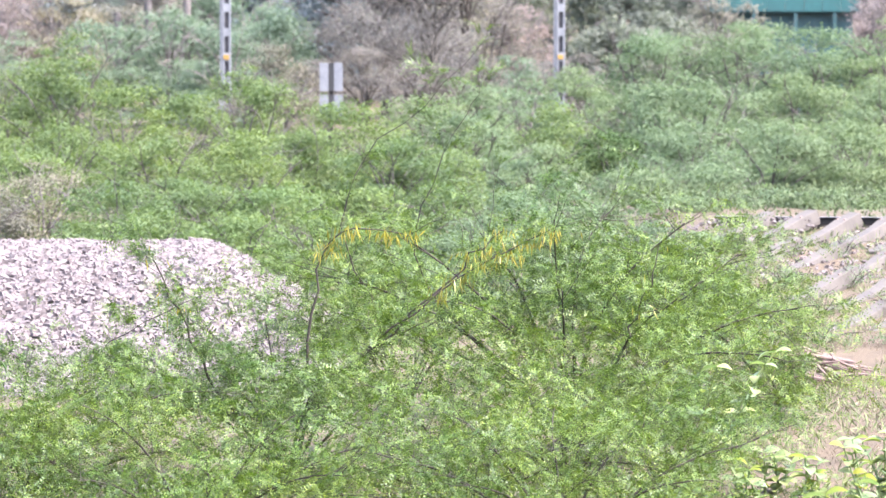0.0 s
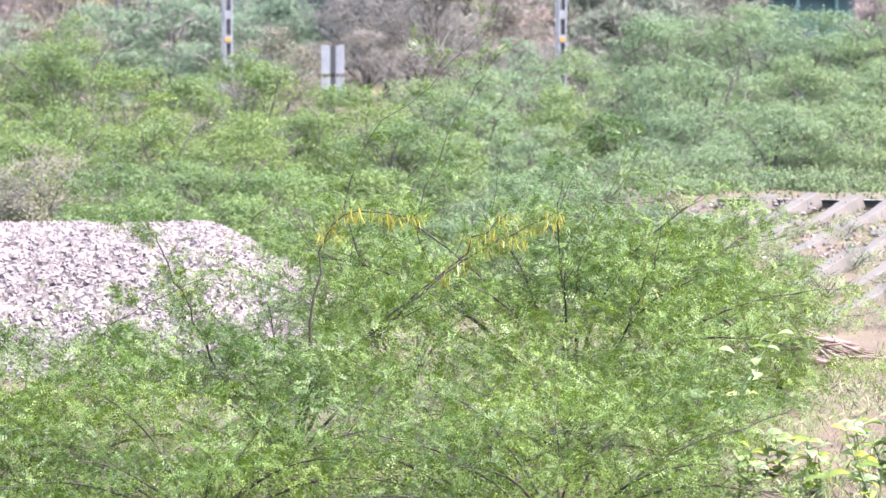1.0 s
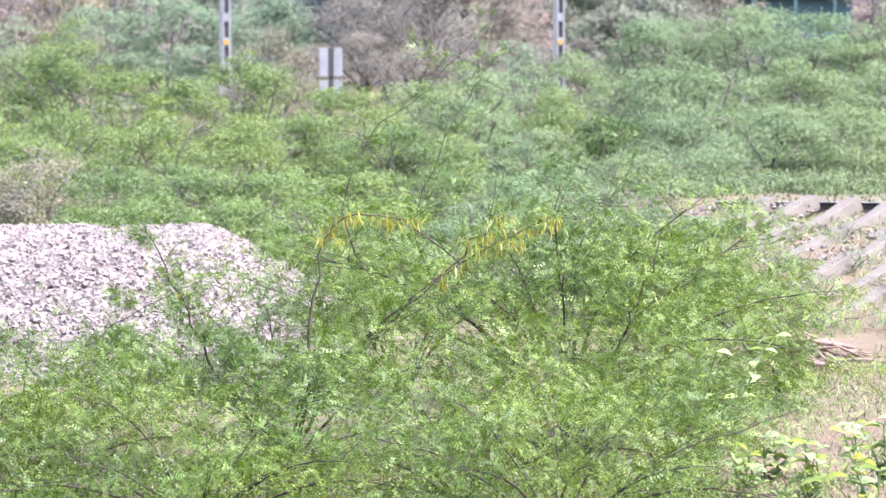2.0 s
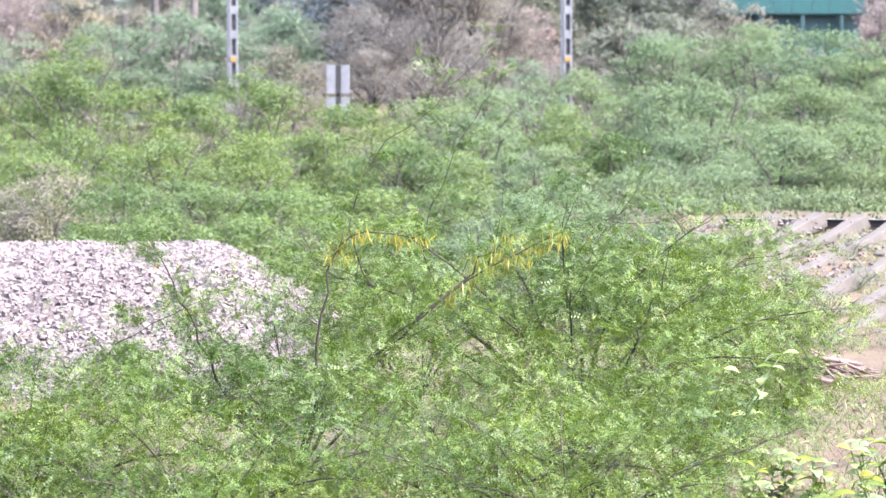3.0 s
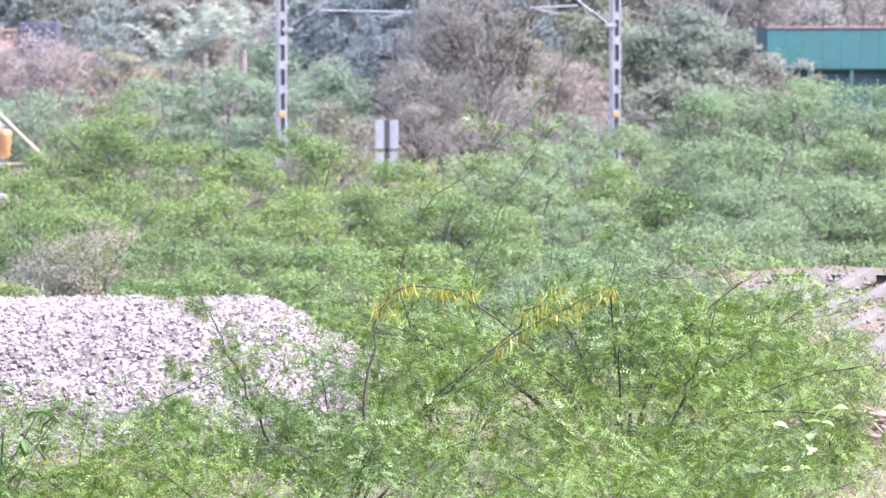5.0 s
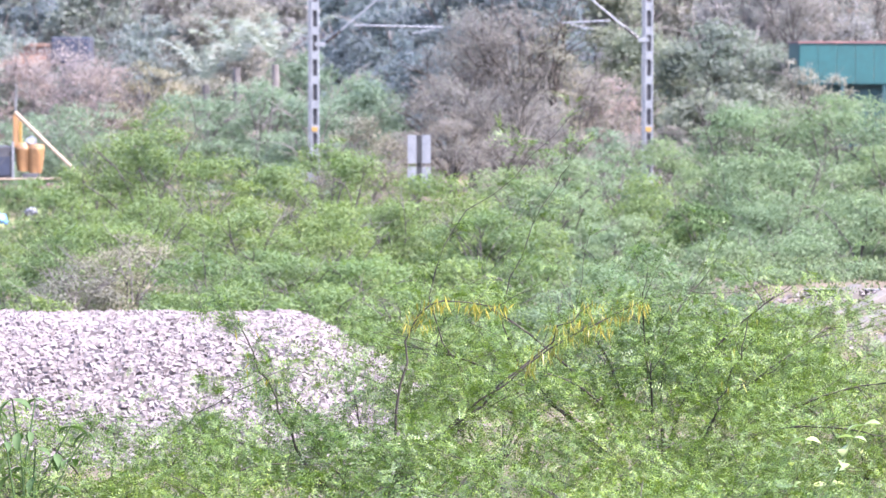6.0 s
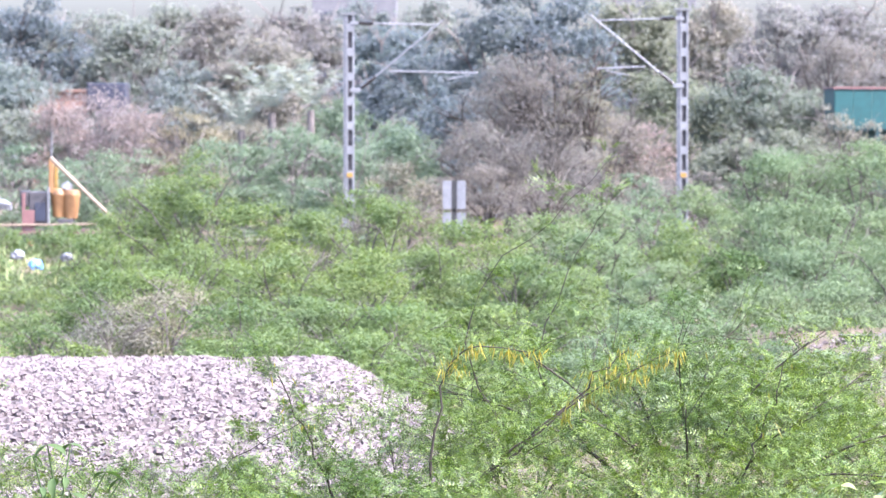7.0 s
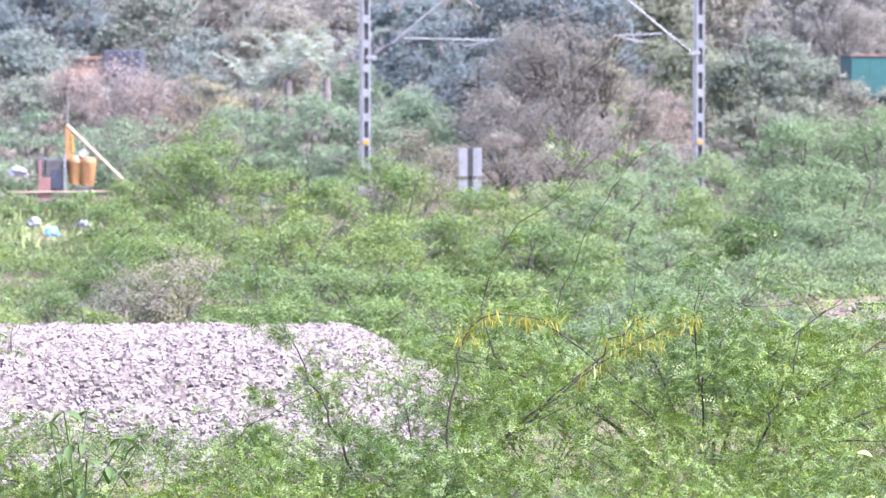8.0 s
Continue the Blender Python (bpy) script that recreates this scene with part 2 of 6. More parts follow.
def scatter(template, pos, way, size, rng):
    """Puts the template (vertices, triangles), which points along +x with +z up, at each place along each way."""
    tv, tf = template
    n = len(pos)
    x = way / (np.linalg.norm(way, axis=1)[:, None] + 1e-9)
    up = np.tile([0.0, 0, 1.0], (n, 1)) + rng.normal(0, 0.55, (n, 3))
    y = np.cross(up, x)
    y /= np.linalg.norm(y, axis=1)[:, None] + 1e-9
    z = np.cross(x, y)
    basis = np.stack([x, y, z], 1) * np.asarray(size)[:, None, None]
    v = np.einsum("kc,ncd->nkd", tv, basis) + pos[:, None, :]
    f = tf[None] + (np.arange(n) * len(tv))[:, None, None]
    return v.reshape(-1, 3), f.reshape(-1, tf.shape[1])


def feather_leaf():
    """A bipinnate leaf of the mesquite kind, 1 unit long: pinnae with small narrow leaflets."""
    r = np.random.default_rng(3)
    v, f = [], []

    def tri(a, b, c):
        v.extend([a, b, c])
        f.append([len(v) - 3, len(v) - 2, len(v) - 1])
    for ang, ln in ((-0.17, 0.95), (0.2, 1.0)):
        d = np.array([math.cos(ang), math.sin(ang), 0.0])
        s = np.array([-d[1], d[0], 0.0])
        n = 6
        for i in range(n):
            t = 0.16 + 0.84 * i / (n - 1)
            p = d * ln * t + np.array([0, 0, -0.35 * t * t * ln])
            for side in (-1, 1):
                q = p + (s * side * 0.85 + d * 0.5) * 0.15 * (1.1 - 0.45 * t) + r.normal(0, 1, 3) * [0.015, 0.015, 0.05]
                w = d * 0.038
                tri(p - w, p + w, q)
        tri(s * 0.01, -s * 0.01, d * ln + np.array([0, 0, -0.35 * ln]))
    return np.array(v), np.array(f)


def sprig(n, leaf, wide, seed):
    """A twig end, 1 unit long, with n pointed leaves set round it."""
    r = np.random.default_rng(seed)
    v, f = [], []
    for i in range(n):
        t = (i + 0.5) / n
        p = np.array([t, 0, -0.15 * t * t]) + r.normal(0, 0.07, 3)
        d = r.normal(0, 1, 3) + np.array([0.6, 0, 0.15])
        d /= np.linalg.norm(d)
        s = np.cross(d, r.normal(0, 1, 3) * [0.6, 0.6, 0.3] + [0, 0, 1.0])
        s /= np.linalg.norm(s)
        ln = leaf * r.uniform(0.7, 1.2)
        k = len(v)
        v += [p - s * ln * wide * 0.35, p + d * ln * 0.3 + s * ln * wide * 0.75, p + d * ln]
        f.append([k, k + 1, k + 2])
    return np.array(v), np.array(f)


FEATHER = feather_leaf()
FINE = sprig(14, 0.24, 0.46, 8)


def wander(rng, start, way, length, n, bend, rough=0.12):
    """A crooked growing line: bend is added to its way from step to step."""
    p, d = np.array(start, float), np.array(way, float)
    d /= np.linalg.norm(d)
    pts = [p.copy()]
    for _ in range(n):
        d = d + np.asarray(bend) / n + rng.normal(0, rough, 3)
        d /= np.linalg.norm(d)
        p = p + d * length / n
        pts.append(p.copy())
    return np.array(pts)


def side_shoots(rng, line, count, length, t0, out, n=5, bend=(0, 0, 0.1), rough=0.15):
    res = []
    for _ in range(count):
        t = t0 + (1 - t0) * rng.random() ** 0.8
        i = min(int(t * (len(line) - 1)), len(line) - 2)
        p = line[i] + (line[i + 1] - line[i]) * (t * (len(line) - 1) - i)
        d = line[i + 1] - line[i]
        d = d / np.linalg.norm(d)
        d = d * 0.55 + rng.normal(0, 1, 3) * [1, 1, 0.4] * out + [0, 0, 0.15]
        res.append(wander(rng, p, d, length * rng.uniform(0.6, 1.25), n, bend, rough))
    return res


def limb_growth(rng, line, subs, twigs, r0, sub_len, twig_len, thick=1.0, fine=True):
    """Wood (tubes) and leaf places (position, way) that grow on one main line."""
    wood = [(line, r0, r0 * 0.25, 7 if fine else 5)]
    pos, way = [], []
    for s in side_shoots(rng, line, subs, sub_len, 0.25, 0.55, 5 if fine else 3):
        wood.append((s, r0 * 0.36 * thick, r0 * 0.1 * thick, 4 if fine else 3))
        for tw in side_shoots(rng, s, twigs, twig_len, 0.15, 0.6, 3, (0, 0, -0.15)):
            if fine:
                wood.append((tw, r0 * 0.12 * thick, r0 * 0.05 * thick, 3))
            pos.append(tw)
            way.append(np.gradient(tw, axis=0))
        pos.append(s[1:])
        way.append(np.gradient(s, axis=0)[1:])
    return wood, np.concatenate(pos), np.concatenate(way)


def pick(rng, pos, way, n, jitter, drop=0.0, spread=0.7):
    i = rng.integers(0, len(pos), n)
    w = way[i] / (np.linalg.norm(way[i], axis=1)[:, None] + 1e-9) + rng.normal(0, spread, (n, 3)) + [0, 0, drop]
    return pos[i] + rng.normal(0, jitter, (n, 3)), w


FEATHERY, LEAFY, BROAD = (0.62, 0.5), (0.75, 0.5), (0.85, 0.72)        # how flat the leaf pads are, and how dense


def canopy(rng, wide, deep, tall, low, leaf, flat, dens, lean):
    """The leaves of a crown: overlapping pads of foliage over a dome, with gaps of shade between them. Returns vertices and triangles."""
    mean = max(0.15, min(0.6, 0.105 * wide))
    dome = math.pi * wide * deep / 4 + 0.8 * math.pi * (wide + deep) / 2 * max(0.1, tall - low) * 0.8
    count = int(max(6, 0.85 * dome / (math.pi * mean ** 2)))
    pos, nrm = [], []
    for i in range(count):
        r = mean * (0.5 + 1.1 * rng.random() ** 1.5)
        u = rng.normal(0, 1, 3)
        u /= np.linalg.norm(u)
        u[2] = abs(u[2]) * 1.15 - 0.15
        rise = max(0.0, u[2]) ** 0.8
        if i % 3 == 2 and low < 0.1 * tall:
            rise, u = rng.uniform(0.02, 0.55), u / (math.hypot(u[0], u[1]) + 0.05) * rng.uniform(0.55, 0.95)
        if i < 2:
            rise = 1.0
            u = np.array([0.3 * u[0], 0.3 * u[1], 1.0])
        k = rng.uniform(0.72, 1.06)
        c = np.array([u[0] * max(0.1, wide / 2 - r * 0.5) * k + lean[0], u[1] * max(0.1, deep / 2 - r * 0.5) * k + lean[1],
                      low + max(0.02, tall - low - r * flat) * rise * rng.uniform(0.82, 1.03)])
        m = min(1400, int(dens * 2 * math.pi * r * r * (0.4 + 0.6 * flat) / (0.275 * leaf * leaf)))
        n = rng.normal(0, 1, (m, 3))
        n /= np.linalg.norm(n, axis=1)[:, None]
        n[:, 2] = np.where(n[:, 2] < -0.3, -n[:, 2], n[:, 2])
        a = rng.uniform(0, math.pi)
        stretch = np.array([r * (1 + 0.35 * abs(math.cos(a))), r * (1 + 0.35 * abs(math.sin(a))), r * flat])
        depth = 1 - 0.55 * rng.random(m) ** 1.5 + rng.normal(0, 0.18, m) + 0.35 * (rng.random(m) < 0.1)
        pos.append(c + n * stretch * depth[:, None])
        nrm.append(n / stretch * r * 0.55 + [0, 0, 0.3] + rng.normal(0, 0.38, (m, 3)))
    pos, nrm = np.concatenate(pos), np.concatenate(nrm)
    pos[:, 2] = np.maximum(pos[:, 2], 0.04)
    nrm /= np.linalg.norm(nrm, axis=1)[:, None]
    side = np.cross(nrm, rng.normal(0, 1, pos.shape))
    side /= np.linalg.norm(side, axis=1)[:, None]
    ahead = np.cross(side, nrm)
    size = (leaf * rng.uniform(0.7, 1.35, len(pos)))[:, None]
    v = np.stack([pos - side * size * 0.28, pos + side * size * 0.28, pos + ahead * size], 1).reshape(-1, 3)
    return v, np.arange(len(v)).reshape(-1, 3)


def shrub(name, x, y, wide, tall, leaf_size, form, mat, seed, label, category="shrub", group="", limbs=9, subs=7, twigs=5,
          wood_mat=None, base=0.0, deep=None, trunk=0.0, lean=(0, 0), fine=False, thick=1.0):
    """A many-stemmed shrub or small tree: trunk (all wood) and crown (all leaves)."""
    rng = np.random.default_rng(seed)
    deep = wide if deep is None else deep
    root = thing(name, pose(x, y, base), label, category, group)
    wood = []
    if trunk:
        wood.append((wander(rng, (0, 0, -0.1), (0.05, 0.05, 1), trunk + 0.1, 4, (0, 0, 0), 0.05), 0.035 * tall, 0.022 * tall, 8))
    for k in range(limbs):
        a = 2 * math.pi * (k + rng.uniform(-0.3, 0.3)) / limbs
        reach = rng.uniform(0.35, 1.0)
        end = np.array([math.cos(a) * wide / 2 * reach + lean[0], math.sin(a) * deep / 2 * reach + lean[1], tall * (1.02 - 0.5 * reach * reach) * rng.uniform(0.82, 1.05)])
        start = np.array([0, 0, trunk - 0.08])
        d = end - start
        ln = np.linalg.norm(d)
        line = wander(rng, start, d / ln + [0, 0, 0.45], ln * 1.0, 8, (d[0] / ln * 0.5, d[1] / ln * 0.5, -0.9), 0.09)
        line += (np.linspace(0, 1, len(line))[:, None]) * (end - line[-1]) * 0.85
        w, _, _ = limb_growth(rng, line, subs, twigs, 0.011 * tall + 0.008, 0.33 * ln, 0.17 * ln, 1.0, fine)
        wood += w
    v, f = tubes(wood)
    part_mesh("trunk", mesh_from("trunk", v, f, wood_mat or M_BARK, True), root)
    v, f = canopy(rng, wide, deep, tall, max(0.8 * trunk, 0.06 * tall), leaf_size * 0.215, form[0], form[1] * thick, lean)
    part_mesh("crown", mesh_from("crown", v, f, mat), root)
    return root


# ---- ground ----
def ground_height(x, y):
    t = max(0.0, min(1.0, (24.0 - y) / 14.0))
    z = 2.8 * t * t * (3 - 2 * t)
    bank = max(0.0, min(1.0, (x - 4.6) / 1.2)) * max(0.0, min(1.0, (75.0 - y) / 14.0))
    z += bank * 0.068 * max(0.0, min(13.5, y - 42.0))
    near = max(0.0, 1 - abs(y) / 200.0)
    return z + near * 0.12 * noise.noise((x * 0.25, y * 0.25, 3.0)) + near * 0.03 * noise.noise((x * 1.6, y * 1.6, 7.0)) - 0.03


def build_ground():
    def steps(spans):
        out = [spans[0][0]]
        for lo, hi, st in spans:
            out += list(np.arange(lo + st, hi + st * 0.5, st))
        return out
    xs = steps([(-2500, -100, 400), (-100, -20, 8), (-20, 20, 0.5), (20, 100, 8), (100, 2500, 400)])
    ys = steps([(-600, -20, 145), (-20, 20, 2), (20, 75, 0.5), (75, 200, 6.25), (200, 4000, 380)])
    verts = [(x, y, ground_height(x, y)) for y in ys for x in xs]
    n = len(xs)
    faces = [(j * n + i, j * n + i + 1, (j + 1) * n + i + 1, (j + 1) * n + i) for j in range(len(ys) - 1) for i in range(n - 1)]
    ob = new("ground", mesh_from("ground", verts, faces, M_GROUND, True))
    tagged(ob, "dry brown earth with sparse weeds", "ground", kind="structure")


build_ground()


# ---- ballast heap ----
def heap_height(x, y):
    """The heap: a flat crest that slopes to the front and runs out to one end."""
    front = max(0.0, min(1.0, (y - 39.0) / 8.5))
    back = max(0.0, min(1.0, (53.5 - y) / 2.5))
    end = max(0.0, min(1.0, (1.1 - x - 0.05 * (y - 44) + 0.3 * noise.noise((y * 0.7, x * 0.5, 5.0))) / 2.5))
    s = lambda t: t * t * (3 - 2 * t)
    return 1.03 * (0.5 * front + 0.5 * s(front)) * s(back) * (0.6 * end + 0.4 * s(end)) + 0.05 * noise.noise((x * 0.9, y * 0.9, 1.0)) - 0.08


def stone_template(seed):
    r = np.random.default_rng(seed)
    v = np.array([(sx, sy, sz) for sx in (-1, 1) for sy in (-1, 1) for sz in (-1, 1)], float) * 0.42
    v *= r.uniform(0.55, 1.25, v.shape)
    v[:, 2] *= 0.6
    f = np.array([(0, 1, 3), (0, 3, 2), (4, 6, 7), (4, 7, 5), (0, 4, 5), (0, 5, 1), (2, 3, 7), (2, 7, 6), (0, 2, 6), (0, 6, 4), (1, 5, 7), (1, 7, 3)])
    return v, f


def build_heap():
    root = thing("ballast_heap", pose(0, 0, 0), "long heap of pale pinkish-grey crushed stone ballast", "ballast heap")
    xs, ys = np.arange(-14, 2.01, 0.25), np.arange(37.5, 54.6, 0.25)
    verts = [(x, y, heap_height(x, y) - 0.02) for y in ys for x in xs]
    n = len(xs)
    faces = [(j * n + i, j * n + i + 1, (j + 1) * n + i + 1, (j + 1) * n + i) for j in range(len(ys) - 1) for i in range(n - 1)]
    part_mesh("core", mesh_from("core", verts, faces, M_HEAP, True), root, "dusty grit between the stones")
    rng = np.random.default_rng(11)
    vs, fs, n0 = [], [], 0
    kinds = [stone_template(s) for s in range(6)]
    for tv, tf in kinds:
        m = 4200
        x, y = rng.uniform(-7.4, 1.4, m), 38.5 + 13.0 * rng.random(m) ** 1.15
        z = np.array([heap_height(a, b) for a, b in zip(x, y)])
        keep = z > -0.06 + 0.05 * rng.random(m)
        p = np.stack([x, y, z + rng.uniform(-0.012, 0.016, m)], 1)[keep]
        v, f = scatter((tv, tf), p, rng.normal(0, 1, (len(p), 3)) * [1, 1, 0.25], rng.uniform(0.06, 0.112, len(p)), rng)
        vs.append(v)
        fs.append(f + n0)
        n0 += len(v)
    part_mesh("stone_layer", mesh_from("stone_layer", np.concatenate(vs), np.concatenate(fs), M_STONE), root, "angular pale pinkish-grey stones", "stuff")
    shared = [mesh_from("stone", *k, M_STONE) for k in kinds]
    for _ in range(300):
        x, y = rng.uniform(-6.5, -1.0), rng.uniform(40.0, 45.0)
        ob = part_mesh("stone", shared[rng.integers(6)], root)
        k = rng.uniform(0.08, 0.12)
        ob.matrix_basis = Matrix.LocRotScale((x, y, heap_height(x, y) + 0.03), Euler(rng.uniform(0, 6, 3)), (k, k, k * 0.8))


build_heap()


# ---- overhead line masts ----
def mast(x, y, inward, label, rise=0.0, reach=3.98):
    root = thing("catenary_mast", pose(x, y, 0), label, "railway mast", "masts beside the hidden track")
    h, hw = 7.57 + rise, 0.1
    for sx, nm in ((-1, "channel"), (1, "channel")):
        b = bmesh.new()
        add_box(b, (sx * hw - 0.03, -0.1, -0.1), (sx * hw + 0.03, 0.1, h), 0.006)
        part(nm, b, M_GALV, root)
    part("web", box((-hw - 0.11, -0.06, -0.1), (-hw - 0.033, 0.2, h - 0.04), 0.006), M_GALV, root)
    for k in range(10):
        z = 0.3 + k * 0.76
        part("batten_plate", box((-hw + 0.031, -0.095, z - 0.13), (hw - 0.031, -0.08, z + 0.13), 0.003), M_GALV, root)
        part("batten_plate", box((-hw + 0.031, 0.08, z - 0.13), (hw - 0.031, 0.095, z + 0.13), 0.003), M_GALV, root)
    # dark panel added in place of the shade inside the hollow mast
    part("inner_shade", box((-hw + 0.032, -0.02, -0.1), (hw - 0.032, 0.02, h - 0.05), 0.004), M_MACHINE, root, "added dark panel standing in for shade inside the mast")
    part("number_plate", box((-0.1, -0.118, 2.5), (0.08, -0.098, 2.64), 0.004), M_AMBER, root, "faded yellow number plate")
    part("cap", box((-0.3, -0.13, h - 0.03), (0.22, 0.27, h + 0.02), 0.004), M_GALV, root)
    s = inward
    zt, zb = 7.28 + rise, 5.2 + rise                        # top stay and lower bracket heights
    # top stay
    part("stay_insulator", insulator((s * 0.25, 0, zt), (s * 0.72, 0, zt - 0.01)), M_PORC, root, "dark brown ribbed insulator")
    part("stay_tube", rod((s * 0.7, 0, zt - 0.01), (s * 2.62, 0, zt - 0.06), 0.024), M_GALV, root)
    part("bracket_insulator", insulator((s * 0.32, 0, zb + 0.04), (s * 0.78, 0, zb + 0.42)), M_PORC, root, "dark brown ribbed insulator")
    part("bracket_tube", rod((s * 0.76, 0, zb + 0.4), (s * 2.9, 0, zt + 0.1), 0.028), M_GALV, root)
    part("bracket_clamp", box((min(0, s * 0.34), -0.12, zb - 0.06), (max(0, s * 0.34), -0.096, zb + 0.06), 0.004), M_GALV, root)
    part("stay_clamp", box((min(0, s * 0.27), -0.12, zt - 0.05), (max(0, s * 0.27), -0.096, zt + 0.05), 0.004), M_GALV, root)
    part("register_tube", rod((s * 1.2, 0, zb + 0.59), (s * reach, 0, zb + 0.53), 0.026), M_GALV, root)
    part("steady_arm", rod((s * (reach - 0.3), 0, zb + 0.47), (s * (reach - 0.98), -0.02, zb + 0.32), 0.02), M_GALV, root)
    part("steady_clip", rod((s * (reach - 0.25), 0, zb + 0.53), (s * (reach - 0.33), 0, zb + 0.42), 0.02), M_GALV, root)
    part("footing", box((-0.5, -0.45, -0.25), (0.5, 0.45, 0.12), 0.03), M_CONCRETE, root, "grey concrete footing")
    return root


def insulator(a, b):
    bm = bmesh.new()
    a, b = Vector(a), Vector(b)
    add_rod(bm, a, b, 0.05)
    for k in range(6):
        p = a.lerp(b, 0.2 + 0.13 * k)
        d = (b - a).normalized()
        add_rod(bm, p - d * 0.012, p + d * 0.012, 0.1, 0.075, 12)
    return bm


mast(-2.88, 110, 1, "tall galvanised lattice railway mast with a bracket arm")
mast(7.47, 110, -1, "tall galvanised lattice railway mast with a bracket arm", 0.14, 2.7)


def sign_board():
    root = thing("track_sign", pose(0.3, 95, 0), "white trackside board with a black upright stripe", "railway sign")
    for z0, z1 in ((1.92, 2.68), (1.2, 1.82)):
        part("board", box((-0.31, -0.012, z0), (-0.075, 0.012, z1), 0.004), M_WHITE, root)
        part("board", box((0.075, -0.012, z0), (0.31, 0.012, z1), 0.004), M_WHITE, root)
        part("stripe", box((-0.075, -0.008, z0), (0.075, 0.008, z1), 0.003), M_BLACK, root, "black painted stripe")
    part("post", box((-0.05, 0.013, -0.1), (0.05, 0.09, 2.6), 0.006), M_RAIL, root, "dark steel post")


sign_board()


# ---- sleepers and rail ----
def sleeper_mesh():
    """A concrete sleeper 2.75 m long along y: trapezoid section, waisted in the middle."""
    v, f = [], []
    secs = [(-1.375, 0.2, 0.0), (-1.36, 0.215, 0.012), (-0.8, 0.21, 0.012), (-0.3, 0.175, 0.0), (0.3, 0.175, 0.0), (0.8, 0.21, 0.012), (1.36, 0.215, 0.012), (1.375, 0.2, 0.0)]
    for y, h, dw in secs:
        b, t = 0.125 + dw, 0.075 + dw
        v += [(-b, y, 0), (b, y, 0), (b, y, h * 0.25), (t + 0.012, y, h - 0.012), (t, y, h), (-t, y, h), (-t - 0.012, y, h - 0.012), (-b, y, h * 0.25)]
    n = 8
    for i in range(len(secs) - 1):
        for j in range(n):
            f.append((i * n + j, i * n + (j + 1) % n, (i + 1) * n + (j + 1) % n, (i + 1) * n + j))
    me = bpy.data.meshes.new("sleeper")
    me.from_pydata(v, [], f + [tuple(range(n))[::-1], tuple(range((len(secs) - 1) * n, len(secs) * n))])
    me.update()
    me.materials.append(M_CONCRETE)
    return me


def sleepers():
    root = new("concrete_sleeper", sleeper_mesh())
    root.matrix_basis = pose(6.2, 53.5, ground_height(6.2, 53.5) - 0.07, 9.0, 0, -34)
    tagged(root, "weathered pale concrete railway sleeper leaning half buried on the bank", "railway sleeper", "loose concrete sleepers")
    for y in (-0.84, 0.84):
        for dx in (-0.062, 0.062):
            part("rail_shoulder", box((dx - 0.012, y - 0.03, 0.19), (dx + 0.012, y + 0.03, 0.228)), M_DEBRIS, root, "rusty iron rail shoulder")
    rng = np.random.default_rng(21)

    def lay(x, y, lift, roll, turn):
        copy_thing(root, pose(x, y, ground_height(x, y) + lift, 9.0, roll, turn))
    for k in range(1, 9):
        lay(6.2 + 0.68 * k, 53.5 - 0.06 * k, -0.07 + rng.uniform(-0.02, 0.02), rng.uniform(-5, 5), -34 + rng.uniform(-2, 2))
    for x0, y0, count, turn in ((6.3, 51.0, 7, -34), (6.8, 48.4, 5, -35), (7.0, 46.0, 4, -37)):
        for k in range(count):
            lay(x0 + 0.74 * k + rng.uniform(-0.1, 0.1), y0 - 0.12 * k + rng.uniform(-0.3, 0.3), -0.1 + rng.uniform(-0.05, 0.03), rng.uniform(-8, 8), turn + rng.uniform(-4, 4))
    rail = thing("rail", pose(9.0, 54.35, ground_height(9.0, 54.3) + 0.06, 0, 0, -9), "dark rusted steel rail with a shiny head on concrete sleepers", "railway rail")
    prof = [(-0.068, 0), (0.068, 0), (0.068, 0.012), (0.012, 0.03), (0.009, 0.115), (0.033, 0.128), (0.033, 0.148), (-0.033, 0.148), (-0.033, 0.128), (-0.009, 0.115), (-0.012, 0.03), (-0.068, 0.012)]
    bm = bmesh.new()
    rings = [[bm.verts.new((x, y, z)) for y, z in prof] for x in (-2.9, 4.5)]
    for j in range(len(prof)):
        k = (j + 1) % len(prof)
        bm.faces.new((rings[0][j], rings[0][k], rings[1][k], rings[1][j]))
    bm.faces.new(rings[0]), bm.faces.new(rings[1][::-1])
    part("section", bm, M_RAIL, rail)
    part("running_surface", box((-2.9, -0.028, 0.1485), (4.5, 0.028, 0.153), 0.001), M_RAILTOP, rail, "shiny worn strip")


sleepers()


def track_ballast():
    """Loose stones strewn between the sleepers and against the rail."""
    rng = np.random.default_rng(23)
    n = 2600
    x, y = rng.uniform(5.4, 11.0, n), 44.0 + 10.6 * rng.random(n) ** 0.6
    keep = np.array([noise.noise((a * 0.8, b * 0.6, 2.0)) + (b - 50.0) * 0.12 > -0.1 for a, b in zip(x, y)])
    x, y = x[keep], y[keep]
    z = np.array([ground_height(a, b) for a, b in zip(x, y)])
    ridge = np.clip(1 - np.abs(y - 54.15) / 0.6, 0, 1) * np.clip((7.9 - x) / 0.5, 0, 1) * 0.2
    p = np.stack([x, y, z + ridge + rng.uniform(-0.01, 0.02, len(x))], 1)
    v, f = scatter(stone_template(9), p, rng.normal(0, 1, (len(p), 3)) * [1, 1, 0.25], rng.uniform(0.045, 0.075, len(p)), rng)
    tagged(new("track_ballast", mesh_from("track_ballast", v, f, M_STONE)), "loose pinkish-grey ballast stones between the sleepers", "ballast", kind="stuff")


track_ballast()


